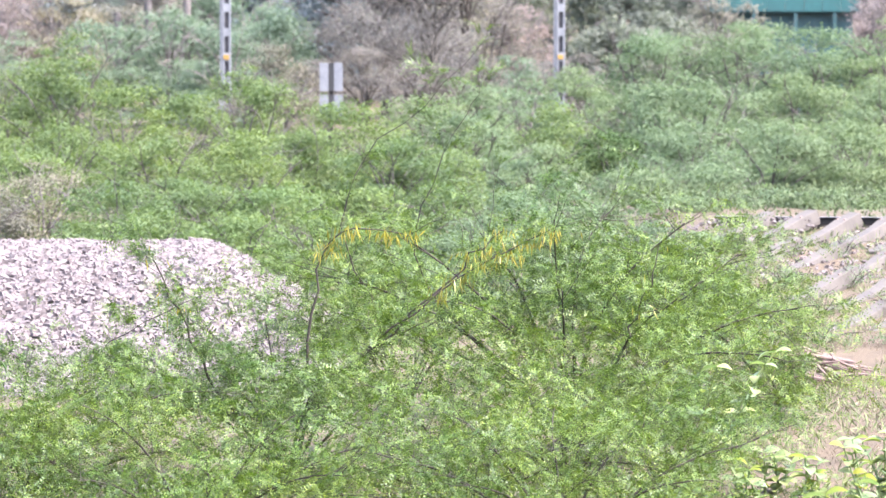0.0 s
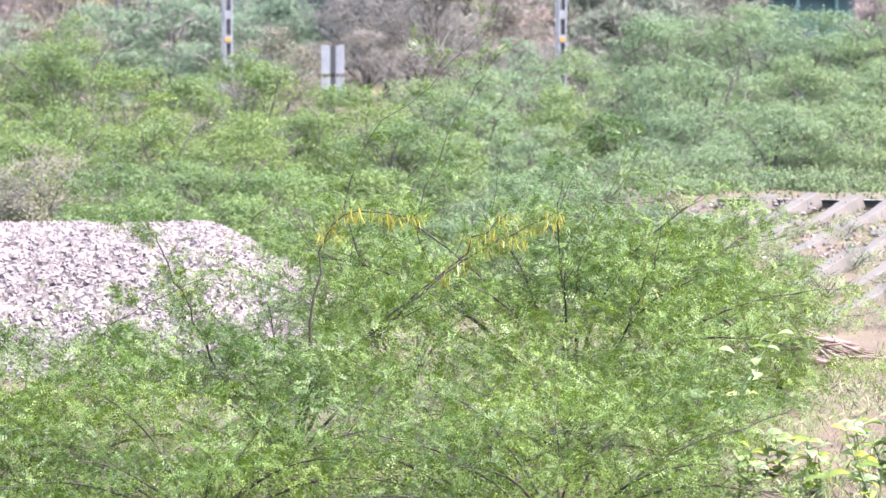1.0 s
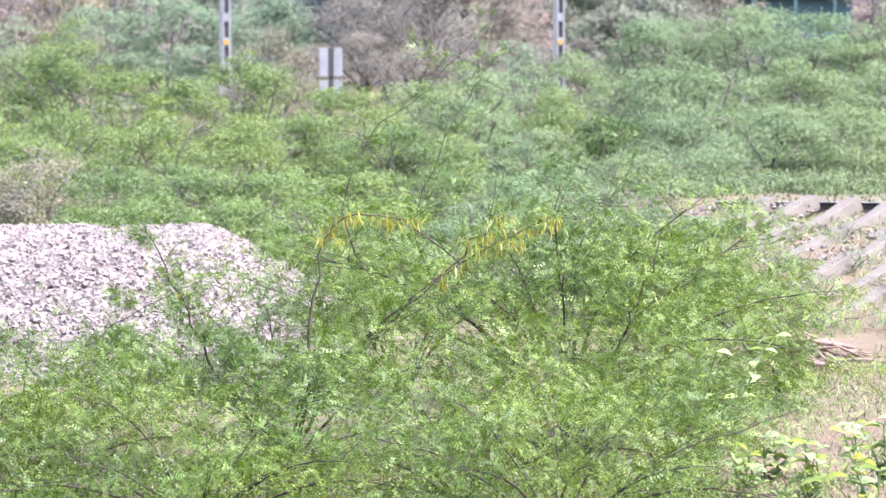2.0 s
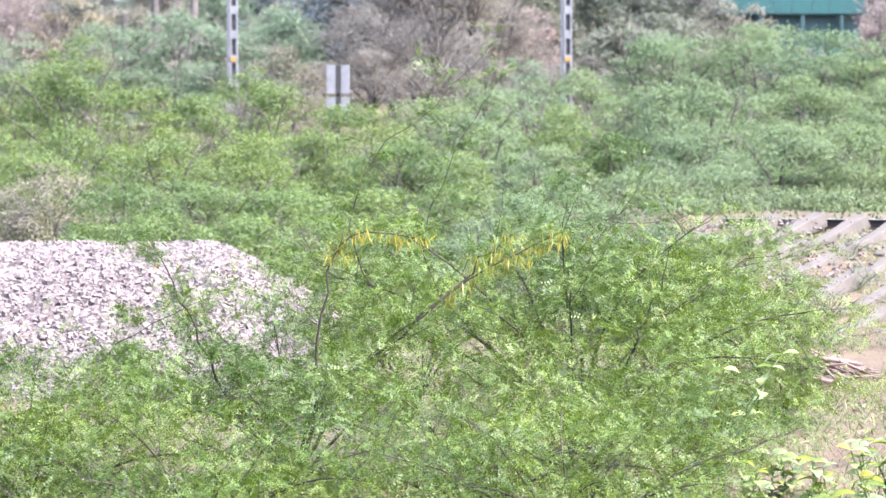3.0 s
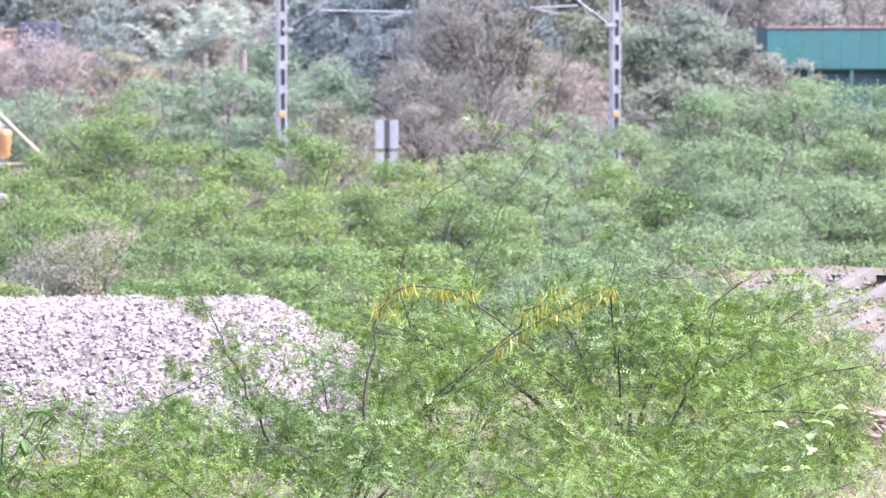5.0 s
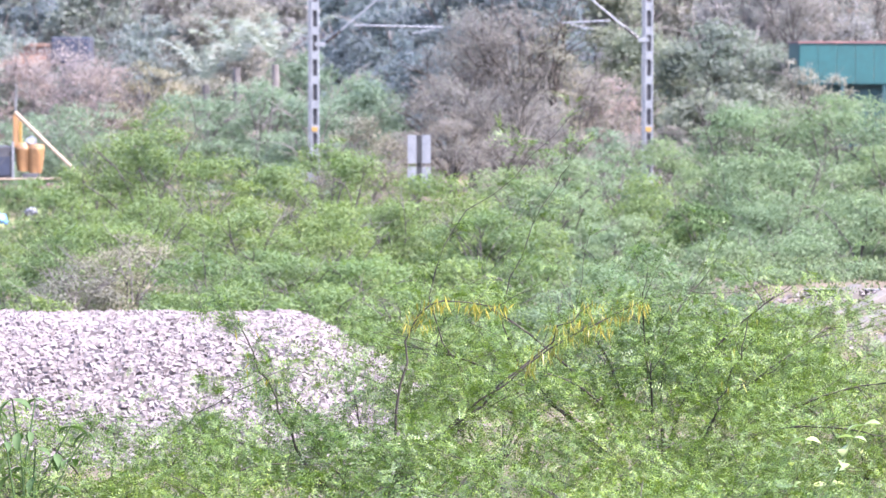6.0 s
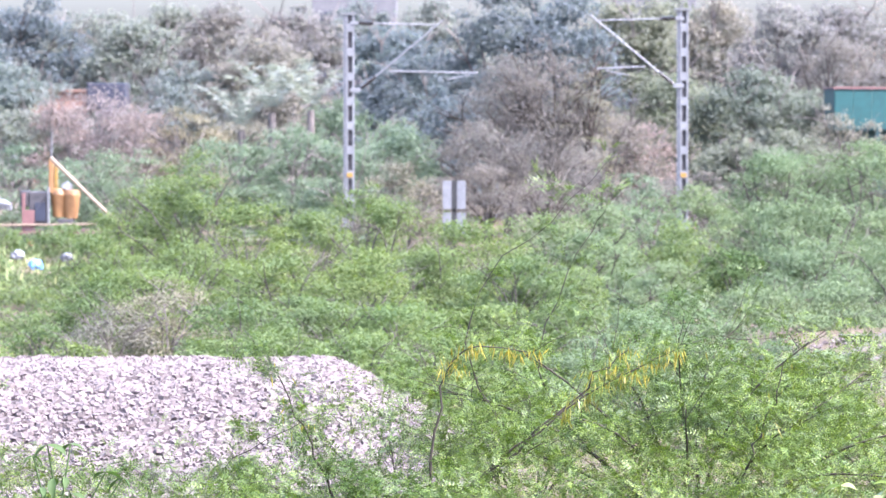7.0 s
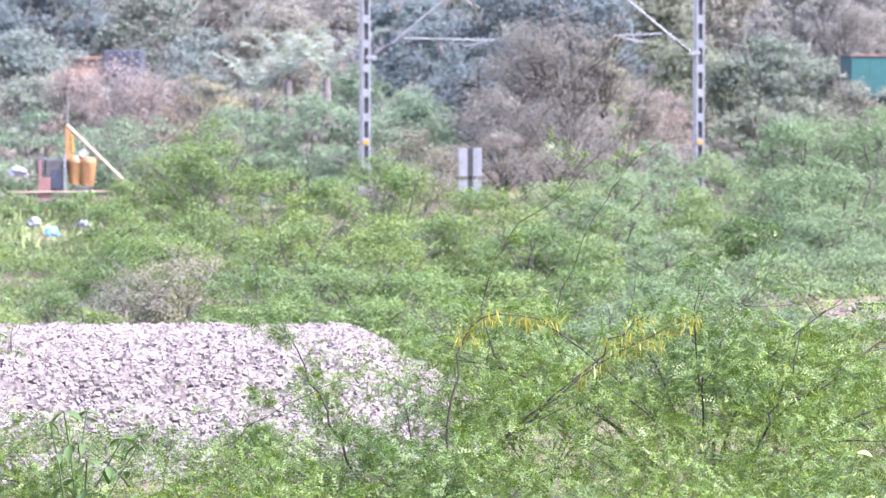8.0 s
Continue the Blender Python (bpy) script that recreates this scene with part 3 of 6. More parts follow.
# ---- shed, wall, buildings ----
def shed():
    root = thing("sheet_metal_shed", pose(17.75, 135, 0), "teal painted sheet metal shed with a red roof edge", "shed")
    w = 2.85
    part("lower_wall", box((-w + 0.7, 0.4, -0.2), (w - 0.2, 3.6, 3.86), 0.02), M_TEALD, root, "dark recessed lower wall")
    n = 8
    for k in range(n):
        x0, x1 = -w + k * 2 * w / n, -w + (k + 1) * 2 * w / n
        part("panel", box((x0 + 0.006, -0.03, 3.86), (x1 - 0.006, 0.02, 5.4), 0.008), M_TEAL, root)
    part("end_panel", box((-w - 0.02, 0.02, 3.86), (-w + 0.03, 3.6, 5.4), 0.01), M_TEAL, root)
    part("end_panel", box((w - 0.03, 0.02, 3.86), (w + 0.02, 3.6, 5.4), 0.01), M_TEAL, root)
    part("floor_beam", box((-w, 0.03, 3.8), (w, 3.6, 3.9), 0.01), M_TEALD, root)
    part("roof", box((-w - 0.06, -0.08, 5.402), (w + 0.06, 3.7, 5.47), 0.01), M_REDEDGE, root, "red primed roof edge")
    for x in (-1.2, 0.4, 1.9):
        part("prop", box((x - 0.06, -0.0, -0.2), (x + 0.06, 0.12, 3.8), 0.01), M_TEALD, root)


shed()


def hut():
    root = thing("brick_hut", pose(-19.5, 190, 0), "low orange brick hut with a dark tarpaulin roof end", "hut")
    part("wall", box((-2.6, -0.1, -0.2), (0.4, 2.83, 5.6), 0.02), M_BRICK, root)
    part("tarpaulin", box((0.45, -0.35, 4.7), (2.5, 2.6, 6.1), 0.08), M_SLATE, root, "dark blue-grey tarpaulin")
    part("prop", box((0.55, 0, -0.2), (0.7, 0.15, 4.7), 0.01), M_BARK, root)
    part("prop", box((2.2, 0, -0.2), (2.35, 0.15, 4.7), 0.01), M_BARK, root)
    part("roof", box((-2.83, -0.3, 5.602), (0.44, 3.0, 5.75), 0.02), M_BRICK, root)


hut()


def far_building(x, y, w, h, label):
    root = thing("apartment_building", pose(x, y, 0), label, "building", "pale far buildings")
    part("wall", box((-w / 2, 0, -0.5), (w / 2, 10, h), 0.05), M_PALEWALL, root)
    part("parapet", box((-w / 2 - 0.15, -0.15, h + 0.004), (w / 2 + 0.15, 10.15, h + 0.7), 0.05), M_PALEWALL, root)
    for r in range(int(h // 3.2)):
        for c in range(int(w // 3)):
            px, pz = -w / 2 + 1.5 + c * 3.0, 1.2 + r * 3.2
            wd = part("window", box((px - 0.6, -0.05, pz), (px + 0.6, -0.004, pz + 1.3), 0.02), M_SLATE, root)
            part("sill", box((px - 0.7, -0.16, pz - 0.1), (px + 0.7, -0.004, pz - 0.01), 0.01), M_PALEWALL, wd)


far_building(-9.5, 380, 9, 17.0, "pale far concrete building above the tree line")
far_building(24.0, 400, 9, 17.5, "pale far concrete building above the tree line")


# ---- mixer and clutter ----
def mixer():
    root = thing("concrete_mixer", pose(-12.2, 115, 0), "small worn orange concrete mixer with a leaning pole", "concrete mixer")
    part("chassis", box((-1.5, -0.4, 0.55), (1.2, 0.4, 0.72), 0.02), M_REDEDGE, root, "red steel chassis")
    bm = bmesh.new()
    add_rod(bm, (-0.26, 0, 1.12), (-0.27, 0, 1.85), 0.2, 0.27, 20)
    add_rod(bm, (-0.27, 0, 1.85), (-0.26, 0, 2.05), 0.27, 0.18, 20)
    part("drum", bm, M_ORANGE, root, "orange mixing drum")
    bm = bmesh.new()
    add_rod(bm, (0.13, -0.06, 1.08), (0.16, -0.06, 1.85), 0.21, 0.28, 20)
    add_rod(bm, (0.16, -0.06, 1.85), (0.17, -0.06, 2.0), 0.28, 0.24, 20)
    part("hopper", bm, M_ORANGE, root, "orange loading hopper")
    part("engine_box", box((-1.2, -0.35, 0.9), (-0.62, 0.35, 1.95), 0.04), M_MACHINE, root)
    part("radiator", box((-1.0, -0.39, 1.0), (-0.66, -0.356, 1.6), 0.01), M_SLATE, root)
    part("hood", box((-1.5, -0.3, 1.45), (-1.21, 0.3, 1.98), 0.03), M_MACHINE, root)
    part("frame_post", box((-0.6, -0.4, 0.72), (-0.53, -0.3, 2.1), 0.01), M_WHITE, root)
    part("frame_post", box((-1.42, -0.4, 0.72), (-1.32, -0.3, 1.9), 0.01), M_REDEDGE, root)
    part("hoist_column", box((-0.58, -0.12, 1.9), (-0.42, 0.12, 3.0), 0.02), M_ORANGE, root)
    part("hoist_column", box((-0.39, -0.1, 1.95), (-0.31, 0.1, 2.75), 0.015), M_AMBER, root)
    part("pole", rod((-0.48, -0.5, 3.05), (1.88, -0.6, 0.75), 0.065, 0.055), M_WOOD, root, "pale timber pole")
    part("lid", rod((-0.05, 0, 2.02), (0.1, 0, 2.2), 0.2, 0.12, 14), M_WHITE, root, "pale dented lid")
    part("side_panel", box((-1.42, -0.42, 0.75), (-1.02, -0.39, 1.35), 0.01), M_REDEDGE, root, "faded red side panel")
    part("cross_brace", rod((-1.4, -0.37, 0.78), (-0.56, -0.37, 1.9), 0.025), M_MACHINE, root)
    part("outlet", box((-0.3, -0.35, 0.85), (0.25, 0.1, 1.06), 0.03), M_MACHINE, root)
    part("aerial", rod((-0.5, 0, 2.9), (-0.48, 0, 3.95), 0.028, 0.012), M_GALV, root)
    part("bar", rod((-2.4, -0.45, 0.86), (1.0, -0.45, 0.9), 0.035), M_WOOD, root)
    for x in (-1.1, 0.8):
        for y in (-0.5, 0.5):
            bm = rod((x, y - 0.08, 0.3), (x, y + 0.08, 0.3), 0.3, None, 20)
            wheel = part("wheel", bm, M_BLACK, root)
            part("hub", rod((x, y - 0.1, 0.3), (x, y + 0.1, 0.3), 0.1), M_ORANGE, wheel)


mixer()


def sack(x, y, z, mat, size, label, seed):
    rng = np.random.default_rng(seed)
    bm = bmesh.new()
    bmesh.ops.create_icosphere(bm, subdivisions=3, radius=1.0)
    off = Vector(rng.uniform(0, 50, 3))
    for v in bm.verts:
        k = 1 + 0.35 * noise.noise(v.co * 1.6 + off) + 0.15 * noise.noise(v.co * 4 + off)
        v.co = Vector((v.co.x * size[0], v.co.y * size[1], max(-0.55, v.co.z) * size[2])) * k
    me = bpy.data.meshes.new("sack")
    bm.to_mesh(me)
    bm.free()
    me.materials.append(mat)
    ob = new("plastic_sack", me)
    ob.matrix_basis = pose(x, y, z)
    tagged(ob, label, "sack", "dumped sacks by the mixer")


sack(-11.9, 99, 0.5, M_WHITE, (0.2, 0.16, 0.17), "crumpled white plastic sack in the bushes", 1)
sack(-10.5, 99, 0.45, M_WHITE, (0.18, 0.15, 0.14), "crumpled white plastic sack in the bushes", 2)
sack(-11.3, 98.4, 0.25, M_BLUE, (0.2, 0.18, 0.16), "crumpled blue plastic sack in the bushes", 3)
sack(-14.2, 114, 1.5, M_WHITE, (0.32, 0.25, 0.2), "white cloth bundle on the bush tops", 4)


def plank(x, y, z, length, turn, label):
    bm = box((-length / 2, -0.1, -0.03), (length / 2, 0.1, 0.03), 0.008)
    me = bpy.data.meshes.new("timber_plank")
    bm.to_mesh(me)
    bm.free()
    me.materials.append(M_WOOD)
    ob = new("timber_plank", me)
    ob.matrix_basis = pose(x, y, z, 0, 2, turn)
    tagged(ob, label, "plank")


plank(-10.4, 97.6, 0.06, 2.2, 6, "pale timber plank lying on the ground")


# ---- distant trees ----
# the farther trees and shrubs use the haze-tinted leaves and bark
shrub("tree", -16.06, 208, 8.55, 11.25, 1.3, BROAD, M_HAZEGREY, 100, "haze-tinted grey-green tree at the back", "tree", "trees of the far tree line", wood_mat=M_TWIG, limbs=7, subs=7, twigs=4, trunk=2.49, deep=6.0)
shrub("tree", -5.21, 212, 7.95, 11.20, 1.32, BROAD, M_HAZEGREY, 101, "haze-tinted grey-green tree at the back", "tree", "trees of the far tree line", wood_mat=M_TWIG, limbs=7, subs=7, twigs=4, trunk=2.48, deep=6.0)
shrub("tree", 11.14, 172, 7.07, 10.21, 1.07, BROAD, M_HAZEOLIVE, 102, "haze-paled olive-green tree at the back", "tree", "trees of the far tree line", wood_mat=M_TWIG, limbs=7, subs=7, twigs=4, trunk=2.26, deep=6.0)
shrub("tree", 19.37, 172, 7.07, 10.07, 1, BROAD, M_MAUVE, 103, "half-bare mauve-grey dry tree at the back, haze-tinted", "tree", "trees of the far tree line", limbs=7, subs=7, twigs=4, wood_mat=M_TWIG, trunk=2.23, deep=6.0)
shrub("tree", -0.12, 190, 6.79, 10.66, 1.19, BROAD, M_HAZEGREY, 104, "haze-tinted grey-green tree at the back", "tree", "trees of the far tree line", wood_mat=M_TWIG, limbs=7, subs=7, twigs=4, trunk=2.36, deep=6.0)
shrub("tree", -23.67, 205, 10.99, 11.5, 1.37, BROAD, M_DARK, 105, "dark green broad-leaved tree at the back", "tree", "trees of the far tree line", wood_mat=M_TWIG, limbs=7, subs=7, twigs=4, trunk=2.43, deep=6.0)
shrub("tree", -17.03, 200, 8.57, 10.35, 1.34, BROAD, M_HAZEGREY, 106, "haze-tinted grey-green tree at the back", "tree", "trees of the far tree line", wood_mat=M_TWIG, limbs=7, subs=7, twigs=4, trunk=2.29, deep=6.0)
shrub("tree", -11.94, 195, 9.06, 10.67, 1.13, BROAD, M_MAUVE, 107, "half-bare mauve-grey dry tree at the back, haze-tinted", "tree", "trees of the far tree line", limbs=7, subs=7, twigs=4, wood_mat=M_TWIG, trunk=2.36, deep=6.0)
shrub("tree", -7.78, 200, 7.86, 10.67, 1.16, BROAD, M_MAUVE, 108, "half-bare mauve-grey dry tree at the back, haze-tinted", "tree", "trees of the far tree line", limbs=7, subs=7, twigs=4, wood_mat=M_TWIG, trunk=2.36, deep=6.0)
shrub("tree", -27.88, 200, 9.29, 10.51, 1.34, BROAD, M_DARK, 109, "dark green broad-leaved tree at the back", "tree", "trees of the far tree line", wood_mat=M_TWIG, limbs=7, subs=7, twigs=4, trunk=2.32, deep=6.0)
shrub("tree", -29.82, 190, 10.18, 9.61, 1.19, BROAD, M_HAZEGREY, 110, "haze-tinted grey-green tree at the back", "tree", "trees of the far tree line", wood_mat=M_TWIG, limbs=7, subs=7, twigs=4, trunk=2.12, deep=6.0)
shrub("tree", -21.40, 215, 9.99, 11.13, 1.34, BROAD, M_HAZEGREY, 111, "haze-tinted grey-green tree at the back", "tree", "trees of the far tree line", wood_mat=M_TWIG, limbs=7, subs=7, twigs=4, trunk=2.46, deep=6.0)
shrub("tree", -9.01, 180, 8.36, 8.47, 1.04, BROAD, M_MAUVE, 112, "half-bare mauve-grey dry tree at the back, haze-tinted", "tree", "trees of the far tree line", limbs=7, subs=7, twigs=4, wood_mat=M_TWIG, trunk=1.87, deep=6.0)
shrub("tree", -22.54, 185, 8.59, 7.12, 1.16, BROAD, M_HAZEGREY, 113, "haze-tinted grey-green tree at the back", "tree", "trees of the far tree line", wood_mat=M_TWIG, limbs=7, subs=7, twigs=4, trunk=1.57, deep=6.0)
shrub("tree", -13.03, 180, 8.36, 7.05, 1.12, BROAD, M_HAZEGREY, 114, "haze-tinted grey-green tree at the back", "tree", "trees of the far tree line", wood_mat=M_TWIG, limbs=7, subs=7, twigs=4, trunk=1.56, deep=6.0)
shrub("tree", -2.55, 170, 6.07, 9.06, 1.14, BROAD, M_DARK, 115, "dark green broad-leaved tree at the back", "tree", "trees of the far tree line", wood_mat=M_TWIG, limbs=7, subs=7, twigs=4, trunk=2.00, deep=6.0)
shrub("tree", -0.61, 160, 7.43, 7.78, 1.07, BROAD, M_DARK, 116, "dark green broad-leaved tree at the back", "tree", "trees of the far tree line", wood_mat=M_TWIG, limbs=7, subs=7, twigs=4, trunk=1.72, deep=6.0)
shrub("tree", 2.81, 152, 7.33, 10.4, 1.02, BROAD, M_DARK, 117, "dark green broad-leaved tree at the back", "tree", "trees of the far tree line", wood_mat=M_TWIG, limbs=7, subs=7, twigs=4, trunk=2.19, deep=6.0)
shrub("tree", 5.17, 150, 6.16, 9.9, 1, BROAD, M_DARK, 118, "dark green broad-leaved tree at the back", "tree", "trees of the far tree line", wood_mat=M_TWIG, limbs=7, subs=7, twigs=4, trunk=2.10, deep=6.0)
shrub("tree", 8.31, 155, 6.64, 9.89, 0.97, BROAD, M_HAZEOLIVE, 119, "haze-paled olive-green tree at the back", "tree", "trees of the far tree line", wood_mat=M_TWIG, limbs=7, subs=7, twigs=4, trunk=2.19, deep=6.0)
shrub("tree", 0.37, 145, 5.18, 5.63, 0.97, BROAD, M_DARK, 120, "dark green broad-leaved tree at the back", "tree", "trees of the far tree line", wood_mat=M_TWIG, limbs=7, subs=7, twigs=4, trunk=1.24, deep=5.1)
shrub("tree", 12.79, 165, 7.07, 9.72, 0.96, BROAD, M_MAUVE, 121, "half-bare mauve-grey dry tree at the back, haze-tinted", "tree", "trees of the far tree line", limbs=7, subs=7, twigs=4, wood_mat=M_TWIG, trunk=2.15, deep=6.0)
shrub("tree", 15.66, 162, 7.23, 9.75, 0.94, BROAD, M_MAUVE, 122, "half-bare mauve-grey dry tree at the back, haze-tinted", "tree", "trees of the far tree line", limbs=7, subs=7, twigs=4, wood_mat=M_TWIG, trunk=2.16, deep=6.0)
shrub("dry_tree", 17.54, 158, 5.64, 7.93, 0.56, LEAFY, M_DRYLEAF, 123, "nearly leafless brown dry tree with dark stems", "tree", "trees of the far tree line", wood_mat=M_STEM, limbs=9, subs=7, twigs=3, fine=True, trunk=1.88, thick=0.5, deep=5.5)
shrub("tree", 12.63, 145, 6.73, 6.55, 0.91, BROAD, M_HAZEOLIVE, 124, "haze-paled olive-green tree at the back", "tree", "trees of the far tree line", wood_mat=M_TWIG, limbs=7, subs=7, twigs=4, trunk=1.45, deep=6.0)
shrub("tree", 14.20, 140, 5.00, 5.59, 0.87, BROAD, M_HAZEOLIVE, 125, "haze-paled olive-green tree at the back", "tree", "trees of the far tree line", wood_mat=M_TWIG, limbs=7, subs=7, twigs=4, trunk=1.24, deep=4.9)
shrub("tree", 9.95, 150, 6.16, 6.38, 0.94, BROAD, M_HAZEOLIVE, 126, "haze-paled olive-green tree at the back", "tree", "trees of the far tree line", wood_mat=M_TWIG, limbs=7, subs=7, twigs=4, trunk=1.41, deep=6.0)
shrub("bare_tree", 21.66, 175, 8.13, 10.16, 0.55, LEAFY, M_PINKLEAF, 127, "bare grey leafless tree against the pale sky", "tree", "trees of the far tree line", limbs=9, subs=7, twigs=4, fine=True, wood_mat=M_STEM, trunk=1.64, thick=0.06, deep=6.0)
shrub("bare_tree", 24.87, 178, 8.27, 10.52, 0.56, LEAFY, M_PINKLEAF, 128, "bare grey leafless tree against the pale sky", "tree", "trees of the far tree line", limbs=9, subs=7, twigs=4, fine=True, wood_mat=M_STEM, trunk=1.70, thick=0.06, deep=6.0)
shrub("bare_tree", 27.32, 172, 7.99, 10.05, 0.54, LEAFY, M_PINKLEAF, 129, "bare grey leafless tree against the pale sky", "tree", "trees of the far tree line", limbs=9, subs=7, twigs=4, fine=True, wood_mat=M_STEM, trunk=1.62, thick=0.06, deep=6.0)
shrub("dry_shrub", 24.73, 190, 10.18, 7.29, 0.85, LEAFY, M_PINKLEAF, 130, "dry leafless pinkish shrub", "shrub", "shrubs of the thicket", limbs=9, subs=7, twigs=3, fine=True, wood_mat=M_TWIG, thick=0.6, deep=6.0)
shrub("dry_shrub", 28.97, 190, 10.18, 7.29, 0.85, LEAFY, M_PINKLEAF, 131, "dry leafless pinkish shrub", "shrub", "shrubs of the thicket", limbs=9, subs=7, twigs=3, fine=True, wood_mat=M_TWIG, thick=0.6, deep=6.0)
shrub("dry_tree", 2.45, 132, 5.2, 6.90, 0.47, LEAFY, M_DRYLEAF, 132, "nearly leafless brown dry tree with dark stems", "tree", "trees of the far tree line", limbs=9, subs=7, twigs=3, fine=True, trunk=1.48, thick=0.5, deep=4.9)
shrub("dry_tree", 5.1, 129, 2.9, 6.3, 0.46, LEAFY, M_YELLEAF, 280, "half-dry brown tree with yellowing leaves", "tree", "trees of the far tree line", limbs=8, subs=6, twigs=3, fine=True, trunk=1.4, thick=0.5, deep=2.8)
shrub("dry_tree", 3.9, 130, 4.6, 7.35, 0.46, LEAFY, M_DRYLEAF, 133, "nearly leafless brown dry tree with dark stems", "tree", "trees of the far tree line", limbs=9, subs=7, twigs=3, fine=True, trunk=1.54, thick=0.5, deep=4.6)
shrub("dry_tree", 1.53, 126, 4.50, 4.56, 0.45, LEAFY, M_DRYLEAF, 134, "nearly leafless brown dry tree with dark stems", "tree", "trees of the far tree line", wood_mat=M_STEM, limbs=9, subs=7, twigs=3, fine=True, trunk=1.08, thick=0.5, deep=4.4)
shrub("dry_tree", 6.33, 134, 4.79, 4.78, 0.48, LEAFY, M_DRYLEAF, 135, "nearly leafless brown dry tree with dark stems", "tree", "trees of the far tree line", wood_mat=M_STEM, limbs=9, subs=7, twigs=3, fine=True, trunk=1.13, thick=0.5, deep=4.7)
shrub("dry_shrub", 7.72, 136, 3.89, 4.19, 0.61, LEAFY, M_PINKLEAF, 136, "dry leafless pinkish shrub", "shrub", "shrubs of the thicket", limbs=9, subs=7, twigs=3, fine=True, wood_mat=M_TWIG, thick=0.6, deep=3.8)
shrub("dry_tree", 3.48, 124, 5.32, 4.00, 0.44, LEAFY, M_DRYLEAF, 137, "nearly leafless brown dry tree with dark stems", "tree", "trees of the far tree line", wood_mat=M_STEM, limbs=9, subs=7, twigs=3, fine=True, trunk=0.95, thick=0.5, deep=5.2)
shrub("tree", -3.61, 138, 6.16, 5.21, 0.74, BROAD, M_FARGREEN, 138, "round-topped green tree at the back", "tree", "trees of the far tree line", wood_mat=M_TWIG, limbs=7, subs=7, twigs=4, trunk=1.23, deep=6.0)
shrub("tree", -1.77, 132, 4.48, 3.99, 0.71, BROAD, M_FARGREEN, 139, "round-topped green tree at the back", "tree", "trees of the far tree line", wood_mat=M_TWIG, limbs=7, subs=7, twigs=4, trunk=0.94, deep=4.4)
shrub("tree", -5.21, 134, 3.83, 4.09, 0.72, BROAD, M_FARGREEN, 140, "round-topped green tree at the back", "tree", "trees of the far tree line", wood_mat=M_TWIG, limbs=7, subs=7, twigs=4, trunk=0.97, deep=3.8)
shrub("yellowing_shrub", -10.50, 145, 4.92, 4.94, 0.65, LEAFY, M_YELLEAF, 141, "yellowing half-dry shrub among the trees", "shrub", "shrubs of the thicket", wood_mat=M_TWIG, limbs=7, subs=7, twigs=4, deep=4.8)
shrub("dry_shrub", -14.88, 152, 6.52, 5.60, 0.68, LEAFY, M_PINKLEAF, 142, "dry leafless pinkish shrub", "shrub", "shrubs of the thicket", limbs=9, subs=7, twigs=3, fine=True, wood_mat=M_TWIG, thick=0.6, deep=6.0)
shrub("tree", -18.28, 150, 6.43, 4.72, 0.94, BROAD, M_HAZEGREY, 143, "haze-tinted grey-green tree at the back", "tree", "trees of the far tree line", wood_mat=M_TWIG, limbs=7, subs=7, twigs=4, trunk=1.04, deep=6.0)
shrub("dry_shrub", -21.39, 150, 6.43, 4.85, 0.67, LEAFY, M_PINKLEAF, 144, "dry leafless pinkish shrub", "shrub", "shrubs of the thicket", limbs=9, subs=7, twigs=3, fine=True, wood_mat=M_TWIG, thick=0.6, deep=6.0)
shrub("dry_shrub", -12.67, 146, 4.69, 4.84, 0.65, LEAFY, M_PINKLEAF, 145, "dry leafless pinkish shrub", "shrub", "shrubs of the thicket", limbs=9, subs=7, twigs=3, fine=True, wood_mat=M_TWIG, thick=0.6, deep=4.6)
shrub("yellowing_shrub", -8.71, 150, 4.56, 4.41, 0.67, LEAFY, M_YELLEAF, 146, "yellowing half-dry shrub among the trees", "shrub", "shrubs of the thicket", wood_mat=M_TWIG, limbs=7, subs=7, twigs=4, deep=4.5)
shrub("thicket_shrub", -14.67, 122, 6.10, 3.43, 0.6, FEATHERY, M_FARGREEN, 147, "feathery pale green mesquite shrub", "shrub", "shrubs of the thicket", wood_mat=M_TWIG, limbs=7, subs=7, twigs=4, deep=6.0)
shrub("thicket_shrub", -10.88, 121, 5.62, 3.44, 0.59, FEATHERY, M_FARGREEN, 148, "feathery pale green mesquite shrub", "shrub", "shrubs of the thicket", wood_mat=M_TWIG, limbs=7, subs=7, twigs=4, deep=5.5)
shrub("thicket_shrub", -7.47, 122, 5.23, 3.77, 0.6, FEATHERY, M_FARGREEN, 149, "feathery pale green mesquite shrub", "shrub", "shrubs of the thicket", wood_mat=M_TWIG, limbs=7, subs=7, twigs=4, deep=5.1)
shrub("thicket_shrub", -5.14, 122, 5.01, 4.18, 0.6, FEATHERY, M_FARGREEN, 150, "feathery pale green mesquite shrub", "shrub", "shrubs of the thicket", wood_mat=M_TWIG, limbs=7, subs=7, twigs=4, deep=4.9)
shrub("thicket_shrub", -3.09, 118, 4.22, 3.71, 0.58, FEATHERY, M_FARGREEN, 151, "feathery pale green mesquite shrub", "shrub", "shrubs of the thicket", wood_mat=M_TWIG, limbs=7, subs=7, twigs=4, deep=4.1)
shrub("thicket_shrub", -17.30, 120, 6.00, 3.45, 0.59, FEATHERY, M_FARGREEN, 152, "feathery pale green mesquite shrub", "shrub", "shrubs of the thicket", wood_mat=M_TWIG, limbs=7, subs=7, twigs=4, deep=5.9)
